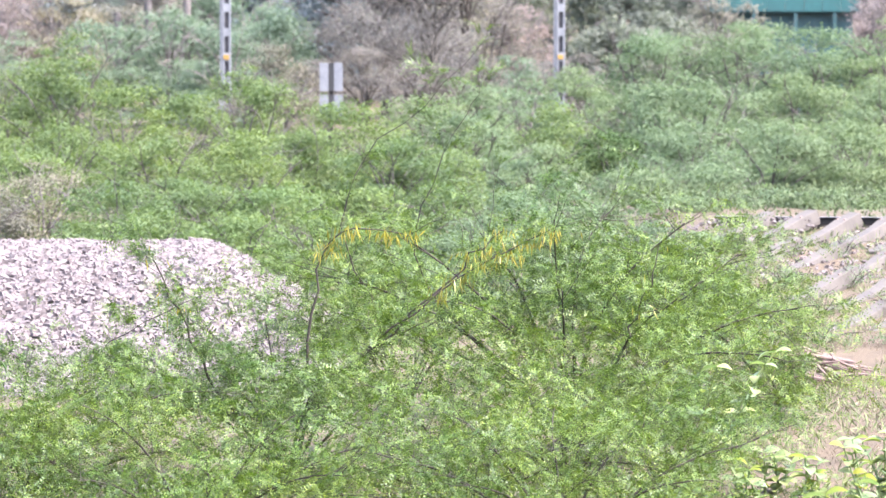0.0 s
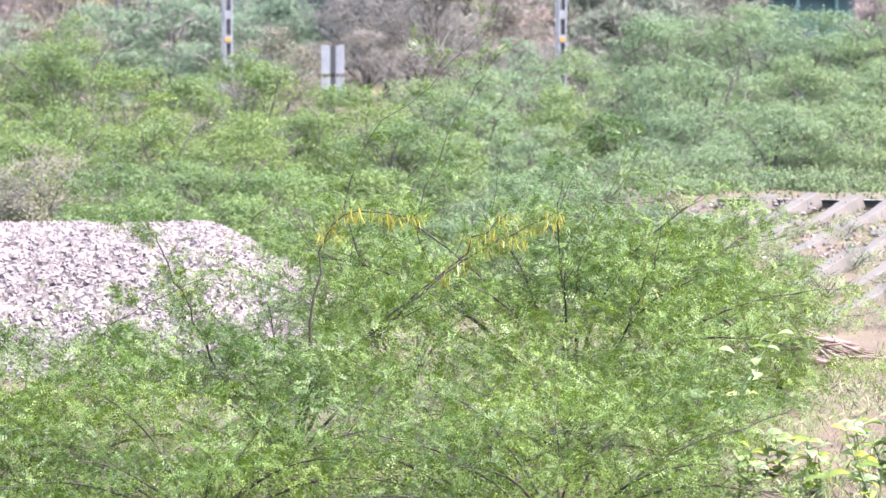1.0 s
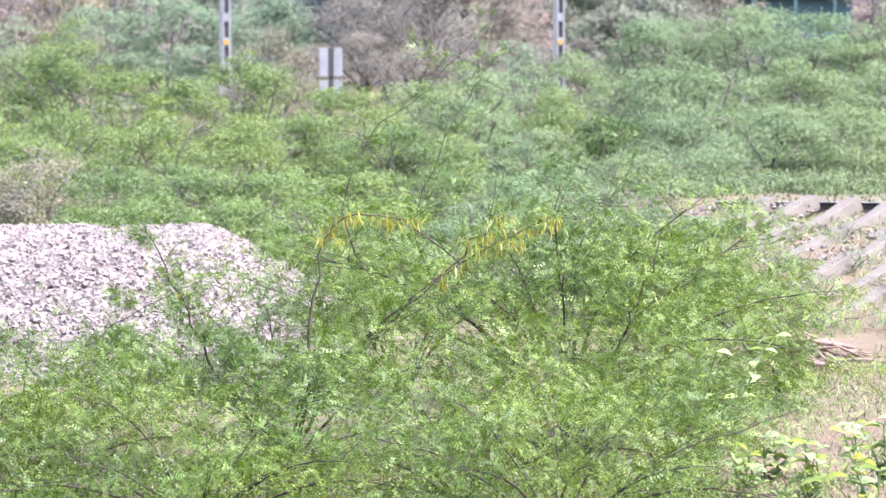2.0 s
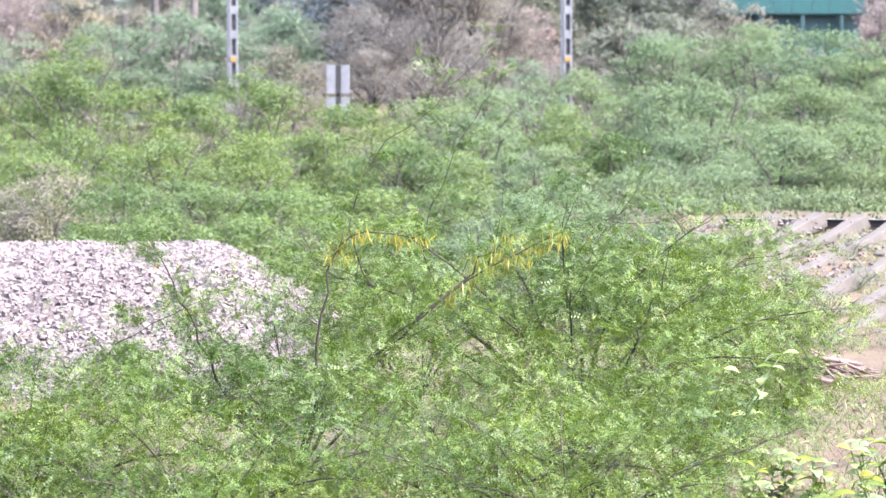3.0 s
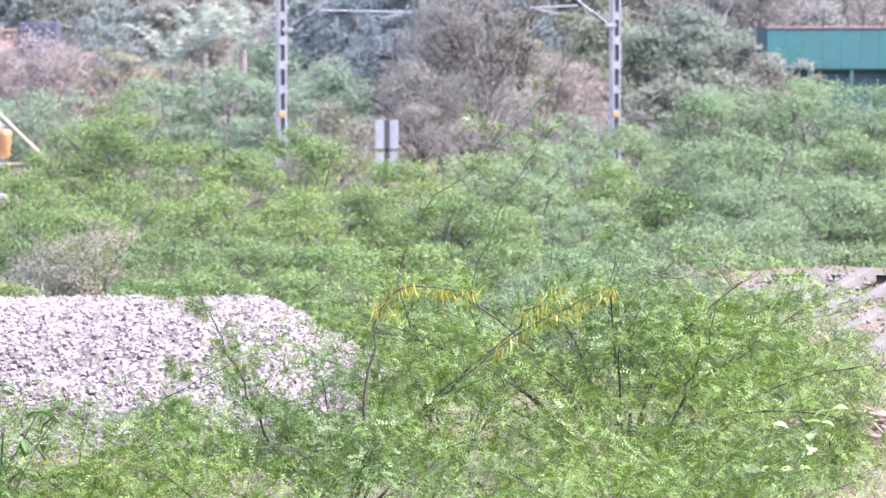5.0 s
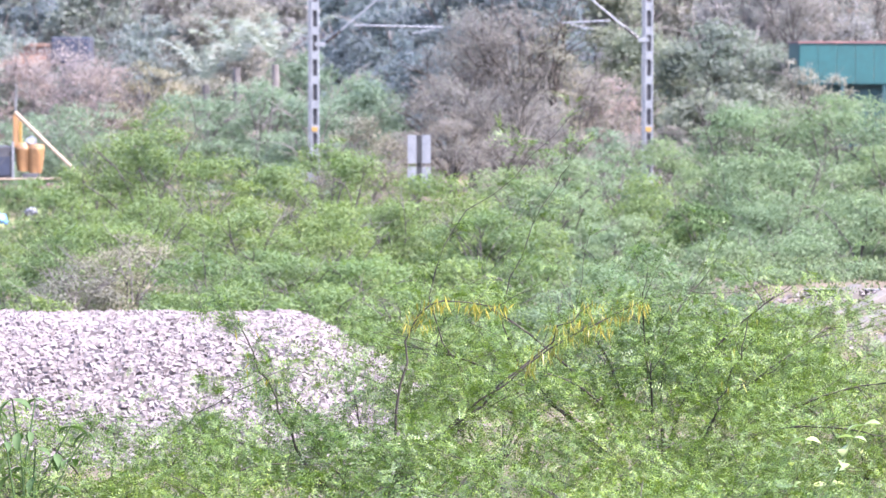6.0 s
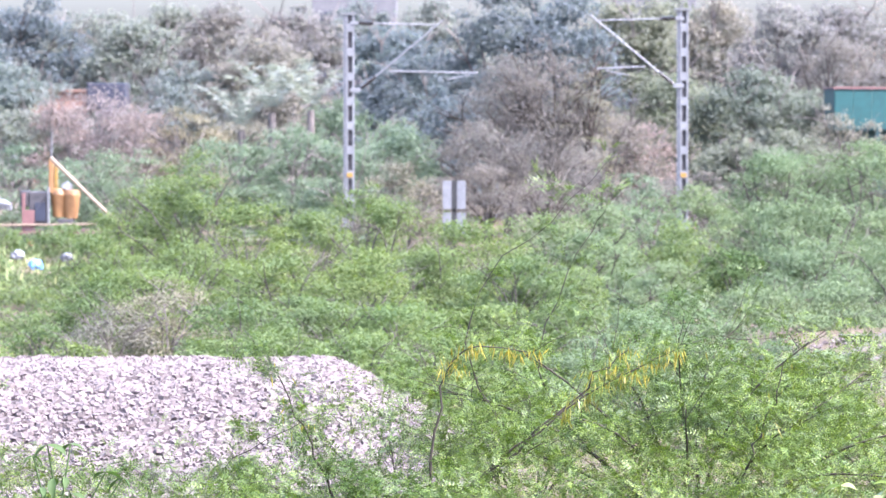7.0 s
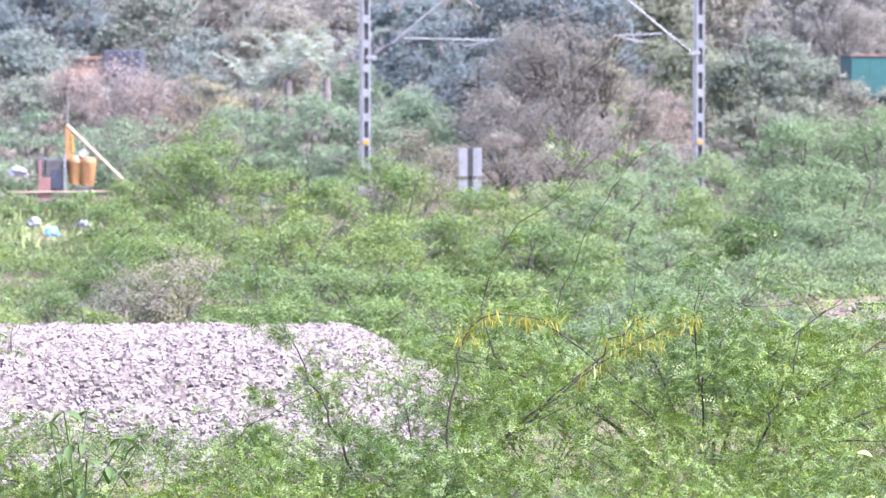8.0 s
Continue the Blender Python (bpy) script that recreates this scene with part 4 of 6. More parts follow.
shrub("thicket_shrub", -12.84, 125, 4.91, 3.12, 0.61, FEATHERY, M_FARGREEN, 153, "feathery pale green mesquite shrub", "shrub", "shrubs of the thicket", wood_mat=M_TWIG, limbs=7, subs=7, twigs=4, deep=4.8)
shrub("dry_shrub", -1.2, 104, 3.1, 3.05, 0.4, LEAFY, M_OLIVE, 154, "half-dry brownish thorny shrub", "shrub", "shrubs of the thicket", limbs=7, subs=7, twigs=3, wood_mat=M_TWIG, fine=True, thick=1.0, deep=2.6)
shrub("dry_tree", 1.50, 116, 3.32, 2.89, 0.41, LEAFY, M_DRYLEAF, 155, "nearly leafless brown dry tree with dark stems", "tree", "trees of the far tree line", limbs=9, subs=7, twigs=3, fine=True, trunk=0.68, thick=0.5, deep=3.3)
shrub("dry_tree", 3.14, 112, 3.60, 2.52, 0.4, LEAFY, M_DRYLEAF, 156, "nearly leafless brown dry tree with dark stems", "tree", "trees of the far tree line", limbs=9, subs=7, twigs=3, fine=True, trunk=0.60, thick=0.5, deep=3.5)
shrub("dry_tree", 4.93, 112, 3.00, 2.69, 0.4, LEAFY, M_DRYLEAF, 157, "nearly leafless brown dry tree with dark stems", "tree", "trees of the far tree line", limbs=9, subs=7, twigs=3, fine=True, trunk=0.64, thick=0.5, deep=2.9)
shrub("dry_tree", -0.08, 118, 3.16, 2.43, 0.42, LEAFY, M_DRYLEAF, 158, "nearly leafless brown dry tree with dark stems", "tree", "trees of the far tree line", wood_mat=M_STEM, limbs=9, subs=7, twigs=3, fine=True, trunk=0.58, thick=0.5, deep=3.1)
shrub("thicket_shrub", 6.11, 114, 3.05, 2.61, 0.56, FEATHERY, M_FARGREEN, 159, "feathery pale green mesquite shrub", "shrub", "shrubs of the thicket", wood_mat=M_STEM, limbs=7, subs=5, twigs=3, deep=3.0)
shrub("dry_tree", 8.49, 118, 2.95, 2.70, 0.42, LEAFY, M_DRYLEAF, 160, "nearly leafless brown dry tree with dark stems", "tree", "trees of the far tree line", wood_mat=M_STEM, limbs=9, subs=7, twigs=3, fine=True, trunk=0.64, thick=0.5, deep=2.9)
shrub("dry_tree", 7.33, 116, 2.69, 2.46, 0.41, LEAFY, M_DRYLEAF, 161, "nearly leafless brown dry tree with dark stems", "tree", "trees of the far tree line", limbs=9, subs=7, twigs=3, fine=True, trunk=0.58, thick=0.5, deep=2.6)
shrub("thicket_shrub", -5.47, 66.4, 2.43, 1.68, 0.3, LEAFY, M_MID, 162, "dense green thorny thicket shrub", "shrub", "shrubs of the thicket", wood_mat=M_STEM, limbs=7, subs=5, twigs=3, deep=2.4)
shrub("thicket_shrub", -2.39, 64.0, 2.00, 1.31, 0.3, LEAFY, M_MID, 163, "dense green thorny thicket shrub", "shrub", "shrubs of the thicket", wood_mat=M_STEM, limbs=7, subs=5, twigs=3, deep=2.0)
shrub("thicket_shrub", -2.00, 87.2, 2.6, 2.80, 0.36, LEAFY, M_MID, 286, "dense green thorny thicket shrub", "shrub", "shrubs of the thicket", wood_mat=M_STEM, limbs=7, subs=5, twigs=3, deep=2.6)
shrub("yellowing_shrub", 15.5, 128, 2.6, 4.15, 0.57, LEAFY, M_YELLEAF, 281, "yellowing half-dry shrub among the trees", "shrub", "shrubs of the thicket", wood_mat=M_STEM, limbs=7, subs=5, twigs=3, deep=2.6)
shrub("thicket_shrub", 15.04, 101.4, 4.8, 3.49, 0.5, FEATHERY, M_LIGHT, 282, "feathery pale green mesquite shrub", "shrub", "shrubs of the thicket", wood_mat=M_STEM, limbs=7, subs=5, twigs=3, deep=4.6)
shrub("thicket_shrub", 17.43, 100.9, 4.8, 3.46, 0.5, FEATHERY, M_LIGHT, 283, "feathery pale green mesquite shrub", "shrub", "shrubs of the thicket", wood_mat=M_STEM, limbs=7, subs=5, twigs=3, deep=4.6)
shrub("thicket_shrub", 13.59, 109.0, 4.4, 3.63, 0.5, FEATHERY, M_LIGHT, 284, "feathery pale green mesquite shrub", "shrub", "shrubs of the thicket", wood_mat=M_STEM, limbs=7, subs=5, twigs=3, deep=4.4)
shrub("thicket_shrub", 0.19, 96.1, 0.7, 2.22, 0.36, LEAFY, M_MID, 285, "slender green sapling before the trackside board", "shrub", "shrubs of the thicket", wood_mat=M_STEM, limbs=7, subs=5, twigs=3, deep=0.5, thick=0.35)
shrub("yellowing_shrub", 14.1, 128, 3.6, 4.75, 0.57, LEAFY, M_YELLEAF, 164, "yellowing half-dry shrub among the trees", "shrub", "shrubs of the thicket", wood_mat=M_TWIG, limbs=7, subs=7, twigs=4, deep=3.4)
shrub("tree", 12.38, 126, 3.83, 3.90, 0.79, BROAD, M_HAZEOLIVE, 165, "haze-paled olive-green tree at the back", "tree", "trees of the far tree line", wood_mat=M_TWIG, limbs=7, subs=7, twigs=4, trunk=0.92, deep=3.8)
shrub("tree", 10.40, 124, 3.54, 3.73, 0.77, BROAD, M_HAZEOLIVE, 166, "haze-paled olive-green tree at the back", "tree", "trees of the far tree line", wood_mat=M_TWIG, limbs=7, subs=7, twigs=4, trunk=0.88, deep=3.5)
shrub("dry_shrub", 20.71, 131, 2.81, 5.16, 0.58, LEAFY, M_PINKLEAF, 167, "dry leafless pinkish shrub", "shrub", "shrubs of the thicket", limbs=9, subs=7, twigs=3, fine=True, wood_mat=M_TWIG, thick=0.6, deep=2.8)
shrub("thicket_shrub", -6.00, 46.5, 0.75, 1.36, 0.3, LEAFY, M_MID, 168, "dense green thorny thicket shrub", "shrub", "shrubs of the thicket", wood_mat=M_STEM, limbs=7, subs=5, twigs=3, deep=0.7)
shrub("thicket_shrub", -11.26, 93, 2.16, 0.32, 0.41, LEAFY, M_MID, 169, "dense green thorny thicket shrub", "shrub", "shrubs of the thicket", wood_mat=M_STEM, limbs=7, subs=5, twigs=3, deep=2.1)
shrub("thicket_shrub", -11.64, 107.2, 2.46, 1.23, 0.46, LEAFY, M_MID, 170, "dense green thorny thicket shrub", "shrub", "shrubs of the thicket", wood_mat=M_STEM, limbs=7, subs=5, twigs=3, deep=2.4)
shrub("thicket_shrub", -13.91, 110.7, 2.10, 1.06, 0.47, LEAFY, M_MID, 171, "dense green thorny thicket shrub", "shrub", "shrubs of the thicket", wood_mat=M_STEM, limbs=7, subs=5, twigs=3, deep=2.1)
shrub("thicket_shrub", -10.33, 105.6, 2.04, 1.03, 0.46, LEAFY, M_MID, 172, "dense green thorny thicket shrub", "shrub", "shrubs of the thicket", wood_mat=M_STEM, limbs=7, subs=5, twigs=3, deep=2.0)
shrub("dry_shrub", -16.02, 149, 3.99, 5.28, 0.66, LEAFY, M_PINKLEAF, 173, "dry leafless pinkish shrub", "shrub", "shrubs of the thicket", limbs=9, subs=7, twigs=3, fine=True, wood_mat=M_TWIG, thick=0.6, deep=3.9)
shrub("dry_shrub", -13.79, 148, 3.70, 5.14, 0.66, LEAFY, M_PINKLEAF, 174, "dry leafless pinkish shrub", "shrub", "shrubs of the thicket", limbs=9, subs=7, twigs=3, fine=True, wood_mat=M_TWIG, thick=0.6, deep=3.6)
shrub("bare_tree", 3.81, 119, 3.61, 5.07, 0.54, LEAFY, M_DRYLEAF, 175, "leafless dry tree with dark forking stems", "tree", "trees of the far tree line", wood_mat=M_STEM, limbs=9, subs=7, twigs=4, fine=True, trunk=1.20, thick=0.06, deep=3.5)
shrub("bare_tree", 2.95, 118.5, 2.33, 3.92, 0.53, LEAFY, M_DRYLEAF, 176, "leafless dry tree with dark forking stems", "tree", "trees of the far tree line", wood_mat=M_STEM, limbs=9, subs=7, twigs=4, fine=True, trunk=0.93, thick=0.06, deep=2.3)
shrub("thicket_shrub", -13.46, 100, 2.68, 0.63, 0.44, LEAFY, M_MID, 177, "dense green thorny thicket shrub", "shrub", "shrubs of the thicket", wood_mat=M_STEM, limbs=7, subs=5, twigs=3, deep=2.6)
shrub("thicket_shrub", -8.80, 91.8, 1.97, 1.10, 0.4, LEAFY, M_MID, 178, "dense green thorny thicket shrub", "shrub", "shrubs of the thicket", wood_mat=M_STEM, limbs=7, subs=5, twigs=3, deep=1.9)
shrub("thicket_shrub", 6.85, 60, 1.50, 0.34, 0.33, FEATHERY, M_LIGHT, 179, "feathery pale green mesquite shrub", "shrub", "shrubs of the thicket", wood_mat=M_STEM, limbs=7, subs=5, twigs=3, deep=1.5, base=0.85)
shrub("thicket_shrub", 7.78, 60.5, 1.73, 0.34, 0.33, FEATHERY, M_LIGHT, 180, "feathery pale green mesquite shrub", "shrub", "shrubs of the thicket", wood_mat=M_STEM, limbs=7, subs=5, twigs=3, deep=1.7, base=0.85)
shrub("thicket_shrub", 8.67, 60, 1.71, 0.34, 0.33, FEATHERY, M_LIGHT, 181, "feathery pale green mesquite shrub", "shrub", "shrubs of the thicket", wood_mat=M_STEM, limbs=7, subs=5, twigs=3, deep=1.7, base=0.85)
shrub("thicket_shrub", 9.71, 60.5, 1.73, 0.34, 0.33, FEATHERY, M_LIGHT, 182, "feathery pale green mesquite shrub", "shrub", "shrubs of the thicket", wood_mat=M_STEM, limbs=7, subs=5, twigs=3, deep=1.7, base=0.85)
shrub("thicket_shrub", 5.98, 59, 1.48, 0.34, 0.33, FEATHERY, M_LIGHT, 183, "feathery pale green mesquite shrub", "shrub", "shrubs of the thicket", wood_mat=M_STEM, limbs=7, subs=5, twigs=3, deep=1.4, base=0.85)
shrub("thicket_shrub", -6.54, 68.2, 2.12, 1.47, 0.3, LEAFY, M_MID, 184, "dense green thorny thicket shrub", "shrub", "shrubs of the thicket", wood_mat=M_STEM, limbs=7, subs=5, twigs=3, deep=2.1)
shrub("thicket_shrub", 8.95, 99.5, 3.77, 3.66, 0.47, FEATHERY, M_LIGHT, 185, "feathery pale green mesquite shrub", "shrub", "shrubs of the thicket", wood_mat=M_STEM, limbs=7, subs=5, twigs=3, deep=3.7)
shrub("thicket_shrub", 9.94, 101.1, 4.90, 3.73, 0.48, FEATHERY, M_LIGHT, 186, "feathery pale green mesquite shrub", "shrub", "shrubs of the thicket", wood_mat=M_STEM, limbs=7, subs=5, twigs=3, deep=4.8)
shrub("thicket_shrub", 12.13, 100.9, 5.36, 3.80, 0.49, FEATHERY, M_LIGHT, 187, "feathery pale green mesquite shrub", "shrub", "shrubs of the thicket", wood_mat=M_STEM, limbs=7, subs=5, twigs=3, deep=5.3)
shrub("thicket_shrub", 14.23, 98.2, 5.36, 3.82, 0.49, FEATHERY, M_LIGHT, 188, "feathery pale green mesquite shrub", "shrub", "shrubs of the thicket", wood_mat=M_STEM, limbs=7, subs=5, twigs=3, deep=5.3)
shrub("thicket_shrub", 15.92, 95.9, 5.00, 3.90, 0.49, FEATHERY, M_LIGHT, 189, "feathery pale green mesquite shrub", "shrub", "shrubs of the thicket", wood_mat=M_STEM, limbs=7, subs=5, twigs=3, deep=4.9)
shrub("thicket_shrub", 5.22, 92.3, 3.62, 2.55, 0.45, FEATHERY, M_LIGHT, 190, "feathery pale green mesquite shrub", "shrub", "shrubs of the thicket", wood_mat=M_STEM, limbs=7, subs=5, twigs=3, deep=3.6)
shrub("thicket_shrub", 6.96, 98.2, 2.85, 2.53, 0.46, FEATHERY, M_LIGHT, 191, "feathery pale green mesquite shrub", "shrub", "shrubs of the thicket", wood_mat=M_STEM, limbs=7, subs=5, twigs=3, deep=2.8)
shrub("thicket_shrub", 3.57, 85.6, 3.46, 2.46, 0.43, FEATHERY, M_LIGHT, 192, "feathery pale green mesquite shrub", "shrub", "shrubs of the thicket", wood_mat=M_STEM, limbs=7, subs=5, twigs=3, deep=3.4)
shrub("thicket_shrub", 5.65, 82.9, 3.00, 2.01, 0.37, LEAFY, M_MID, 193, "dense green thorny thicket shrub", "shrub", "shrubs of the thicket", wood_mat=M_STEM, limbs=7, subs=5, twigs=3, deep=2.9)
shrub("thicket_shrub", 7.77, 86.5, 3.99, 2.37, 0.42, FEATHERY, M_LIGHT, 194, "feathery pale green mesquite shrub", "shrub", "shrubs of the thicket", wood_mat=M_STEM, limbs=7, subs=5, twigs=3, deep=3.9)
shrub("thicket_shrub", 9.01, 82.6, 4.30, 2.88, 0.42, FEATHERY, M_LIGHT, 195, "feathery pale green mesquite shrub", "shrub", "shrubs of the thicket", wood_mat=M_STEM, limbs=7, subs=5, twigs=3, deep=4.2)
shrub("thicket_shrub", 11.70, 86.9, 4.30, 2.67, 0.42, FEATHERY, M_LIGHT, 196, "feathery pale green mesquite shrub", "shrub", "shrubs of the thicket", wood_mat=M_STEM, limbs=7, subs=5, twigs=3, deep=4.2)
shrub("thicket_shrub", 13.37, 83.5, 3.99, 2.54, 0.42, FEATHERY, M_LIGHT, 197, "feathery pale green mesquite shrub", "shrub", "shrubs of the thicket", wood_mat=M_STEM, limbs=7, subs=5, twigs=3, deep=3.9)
# this shrub's dark leaf colour stands in for a shaded hollow
shrub("thicket_shrub", 6.68, 81.4, 2.2, 1.55, 0.35, LEAFY, M_WEED, 198, "thicket shrub with dark leaves standing in for a shaded hollow", "shrub", "shrubs of the thicket", wood_mat=M_STEM, limbs=7, subs=5, twigs=3, deep=2.5)
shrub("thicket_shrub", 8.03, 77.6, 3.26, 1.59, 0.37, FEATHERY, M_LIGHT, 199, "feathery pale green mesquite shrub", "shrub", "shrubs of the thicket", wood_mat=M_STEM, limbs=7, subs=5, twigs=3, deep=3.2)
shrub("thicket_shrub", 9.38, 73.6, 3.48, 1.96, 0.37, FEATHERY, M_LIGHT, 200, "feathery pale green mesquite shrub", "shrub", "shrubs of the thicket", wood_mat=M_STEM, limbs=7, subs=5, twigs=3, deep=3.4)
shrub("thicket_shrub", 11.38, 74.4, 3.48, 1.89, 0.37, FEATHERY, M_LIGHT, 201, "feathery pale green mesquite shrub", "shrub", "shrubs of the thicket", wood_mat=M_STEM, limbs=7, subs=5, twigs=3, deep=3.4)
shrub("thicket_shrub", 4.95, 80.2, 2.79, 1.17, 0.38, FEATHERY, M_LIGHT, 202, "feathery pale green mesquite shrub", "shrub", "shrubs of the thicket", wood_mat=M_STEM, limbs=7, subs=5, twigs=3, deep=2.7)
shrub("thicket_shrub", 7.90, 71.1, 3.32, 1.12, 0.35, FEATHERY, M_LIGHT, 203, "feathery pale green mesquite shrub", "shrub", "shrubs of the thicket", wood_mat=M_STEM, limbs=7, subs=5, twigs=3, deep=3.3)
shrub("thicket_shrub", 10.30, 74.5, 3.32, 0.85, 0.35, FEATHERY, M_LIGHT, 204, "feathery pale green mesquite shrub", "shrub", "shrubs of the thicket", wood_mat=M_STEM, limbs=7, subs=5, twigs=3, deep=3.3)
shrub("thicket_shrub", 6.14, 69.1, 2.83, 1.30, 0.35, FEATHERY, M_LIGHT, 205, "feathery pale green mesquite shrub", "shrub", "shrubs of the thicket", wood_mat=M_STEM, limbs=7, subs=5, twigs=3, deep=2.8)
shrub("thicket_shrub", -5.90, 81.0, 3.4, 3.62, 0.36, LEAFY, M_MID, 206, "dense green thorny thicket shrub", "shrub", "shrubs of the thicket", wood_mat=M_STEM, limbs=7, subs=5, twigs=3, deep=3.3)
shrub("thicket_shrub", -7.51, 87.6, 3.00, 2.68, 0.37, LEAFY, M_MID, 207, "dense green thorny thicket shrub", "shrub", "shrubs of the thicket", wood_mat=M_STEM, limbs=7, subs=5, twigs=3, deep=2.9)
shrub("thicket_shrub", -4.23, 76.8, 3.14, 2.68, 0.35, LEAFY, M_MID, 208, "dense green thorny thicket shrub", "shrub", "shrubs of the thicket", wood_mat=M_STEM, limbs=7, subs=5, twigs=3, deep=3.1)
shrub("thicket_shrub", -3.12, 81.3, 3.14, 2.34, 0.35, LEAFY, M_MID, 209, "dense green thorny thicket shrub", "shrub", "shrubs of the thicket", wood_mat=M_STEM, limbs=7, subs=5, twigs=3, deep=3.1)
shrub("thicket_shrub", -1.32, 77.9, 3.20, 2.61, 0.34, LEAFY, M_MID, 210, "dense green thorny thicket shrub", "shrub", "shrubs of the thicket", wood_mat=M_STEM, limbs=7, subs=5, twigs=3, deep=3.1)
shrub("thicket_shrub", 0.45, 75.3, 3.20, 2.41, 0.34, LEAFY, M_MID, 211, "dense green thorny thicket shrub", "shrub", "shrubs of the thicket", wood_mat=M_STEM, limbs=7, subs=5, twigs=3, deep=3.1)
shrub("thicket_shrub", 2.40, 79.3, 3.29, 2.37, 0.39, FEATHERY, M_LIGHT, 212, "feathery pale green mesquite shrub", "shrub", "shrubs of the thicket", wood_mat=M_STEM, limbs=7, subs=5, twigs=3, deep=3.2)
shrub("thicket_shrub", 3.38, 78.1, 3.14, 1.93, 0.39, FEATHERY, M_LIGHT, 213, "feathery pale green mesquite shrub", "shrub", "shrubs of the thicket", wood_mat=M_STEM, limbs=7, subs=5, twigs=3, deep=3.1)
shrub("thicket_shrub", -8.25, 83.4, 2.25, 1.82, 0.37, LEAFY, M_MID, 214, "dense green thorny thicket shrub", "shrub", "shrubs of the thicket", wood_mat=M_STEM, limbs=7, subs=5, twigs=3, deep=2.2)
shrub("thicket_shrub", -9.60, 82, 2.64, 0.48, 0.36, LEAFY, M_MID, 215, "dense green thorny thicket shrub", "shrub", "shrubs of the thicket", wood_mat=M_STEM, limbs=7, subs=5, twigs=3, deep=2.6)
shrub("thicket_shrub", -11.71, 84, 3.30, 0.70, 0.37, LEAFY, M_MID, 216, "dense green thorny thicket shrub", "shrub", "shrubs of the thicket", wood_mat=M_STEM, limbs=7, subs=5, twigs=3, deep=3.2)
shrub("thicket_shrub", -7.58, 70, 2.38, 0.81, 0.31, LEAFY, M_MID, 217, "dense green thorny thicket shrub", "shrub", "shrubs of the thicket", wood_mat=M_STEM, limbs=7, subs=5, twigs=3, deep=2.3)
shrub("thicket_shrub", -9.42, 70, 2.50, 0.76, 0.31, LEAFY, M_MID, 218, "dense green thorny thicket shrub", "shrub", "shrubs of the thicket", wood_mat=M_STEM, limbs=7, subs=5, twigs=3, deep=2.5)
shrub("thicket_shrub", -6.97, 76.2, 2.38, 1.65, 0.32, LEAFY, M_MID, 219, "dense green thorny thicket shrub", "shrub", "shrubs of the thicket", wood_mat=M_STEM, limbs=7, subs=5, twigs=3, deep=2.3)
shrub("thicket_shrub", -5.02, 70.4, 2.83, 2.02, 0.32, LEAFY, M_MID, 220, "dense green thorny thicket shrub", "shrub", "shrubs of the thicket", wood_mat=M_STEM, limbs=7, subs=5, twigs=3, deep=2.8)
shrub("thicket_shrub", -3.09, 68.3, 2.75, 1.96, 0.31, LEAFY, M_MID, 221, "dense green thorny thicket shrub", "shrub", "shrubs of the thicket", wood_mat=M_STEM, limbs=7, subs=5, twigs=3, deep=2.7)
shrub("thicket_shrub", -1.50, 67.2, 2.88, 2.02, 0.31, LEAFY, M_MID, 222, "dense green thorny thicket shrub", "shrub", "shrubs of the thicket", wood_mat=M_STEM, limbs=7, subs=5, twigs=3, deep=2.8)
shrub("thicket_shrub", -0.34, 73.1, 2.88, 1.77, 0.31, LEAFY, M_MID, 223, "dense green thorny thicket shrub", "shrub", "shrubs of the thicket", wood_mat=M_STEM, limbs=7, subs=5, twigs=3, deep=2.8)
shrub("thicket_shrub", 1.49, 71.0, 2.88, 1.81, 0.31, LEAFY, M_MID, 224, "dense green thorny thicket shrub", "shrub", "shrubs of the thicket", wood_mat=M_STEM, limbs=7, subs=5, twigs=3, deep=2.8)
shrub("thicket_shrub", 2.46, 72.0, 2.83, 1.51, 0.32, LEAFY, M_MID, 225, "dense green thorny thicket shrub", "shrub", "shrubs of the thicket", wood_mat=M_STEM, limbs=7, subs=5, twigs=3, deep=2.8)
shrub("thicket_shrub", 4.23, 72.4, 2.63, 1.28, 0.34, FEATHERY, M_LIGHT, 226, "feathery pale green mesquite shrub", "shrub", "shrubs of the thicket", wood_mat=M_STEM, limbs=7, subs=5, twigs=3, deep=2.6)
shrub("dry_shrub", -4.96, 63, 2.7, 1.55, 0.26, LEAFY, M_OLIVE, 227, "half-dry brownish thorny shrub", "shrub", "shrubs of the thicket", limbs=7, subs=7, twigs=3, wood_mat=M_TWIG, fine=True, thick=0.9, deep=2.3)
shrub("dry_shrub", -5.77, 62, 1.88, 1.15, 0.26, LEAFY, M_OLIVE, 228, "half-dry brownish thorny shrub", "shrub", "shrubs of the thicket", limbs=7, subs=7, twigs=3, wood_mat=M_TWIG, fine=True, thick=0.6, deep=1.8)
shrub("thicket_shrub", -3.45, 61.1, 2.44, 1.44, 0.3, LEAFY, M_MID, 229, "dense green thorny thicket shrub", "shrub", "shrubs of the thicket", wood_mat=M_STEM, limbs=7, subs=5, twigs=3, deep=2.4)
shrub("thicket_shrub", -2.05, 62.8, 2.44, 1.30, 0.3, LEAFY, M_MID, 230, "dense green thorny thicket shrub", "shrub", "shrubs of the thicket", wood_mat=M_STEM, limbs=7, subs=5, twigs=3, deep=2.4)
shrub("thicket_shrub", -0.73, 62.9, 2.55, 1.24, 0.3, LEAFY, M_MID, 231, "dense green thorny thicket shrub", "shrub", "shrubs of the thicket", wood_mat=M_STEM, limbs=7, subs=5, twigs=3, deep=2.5)
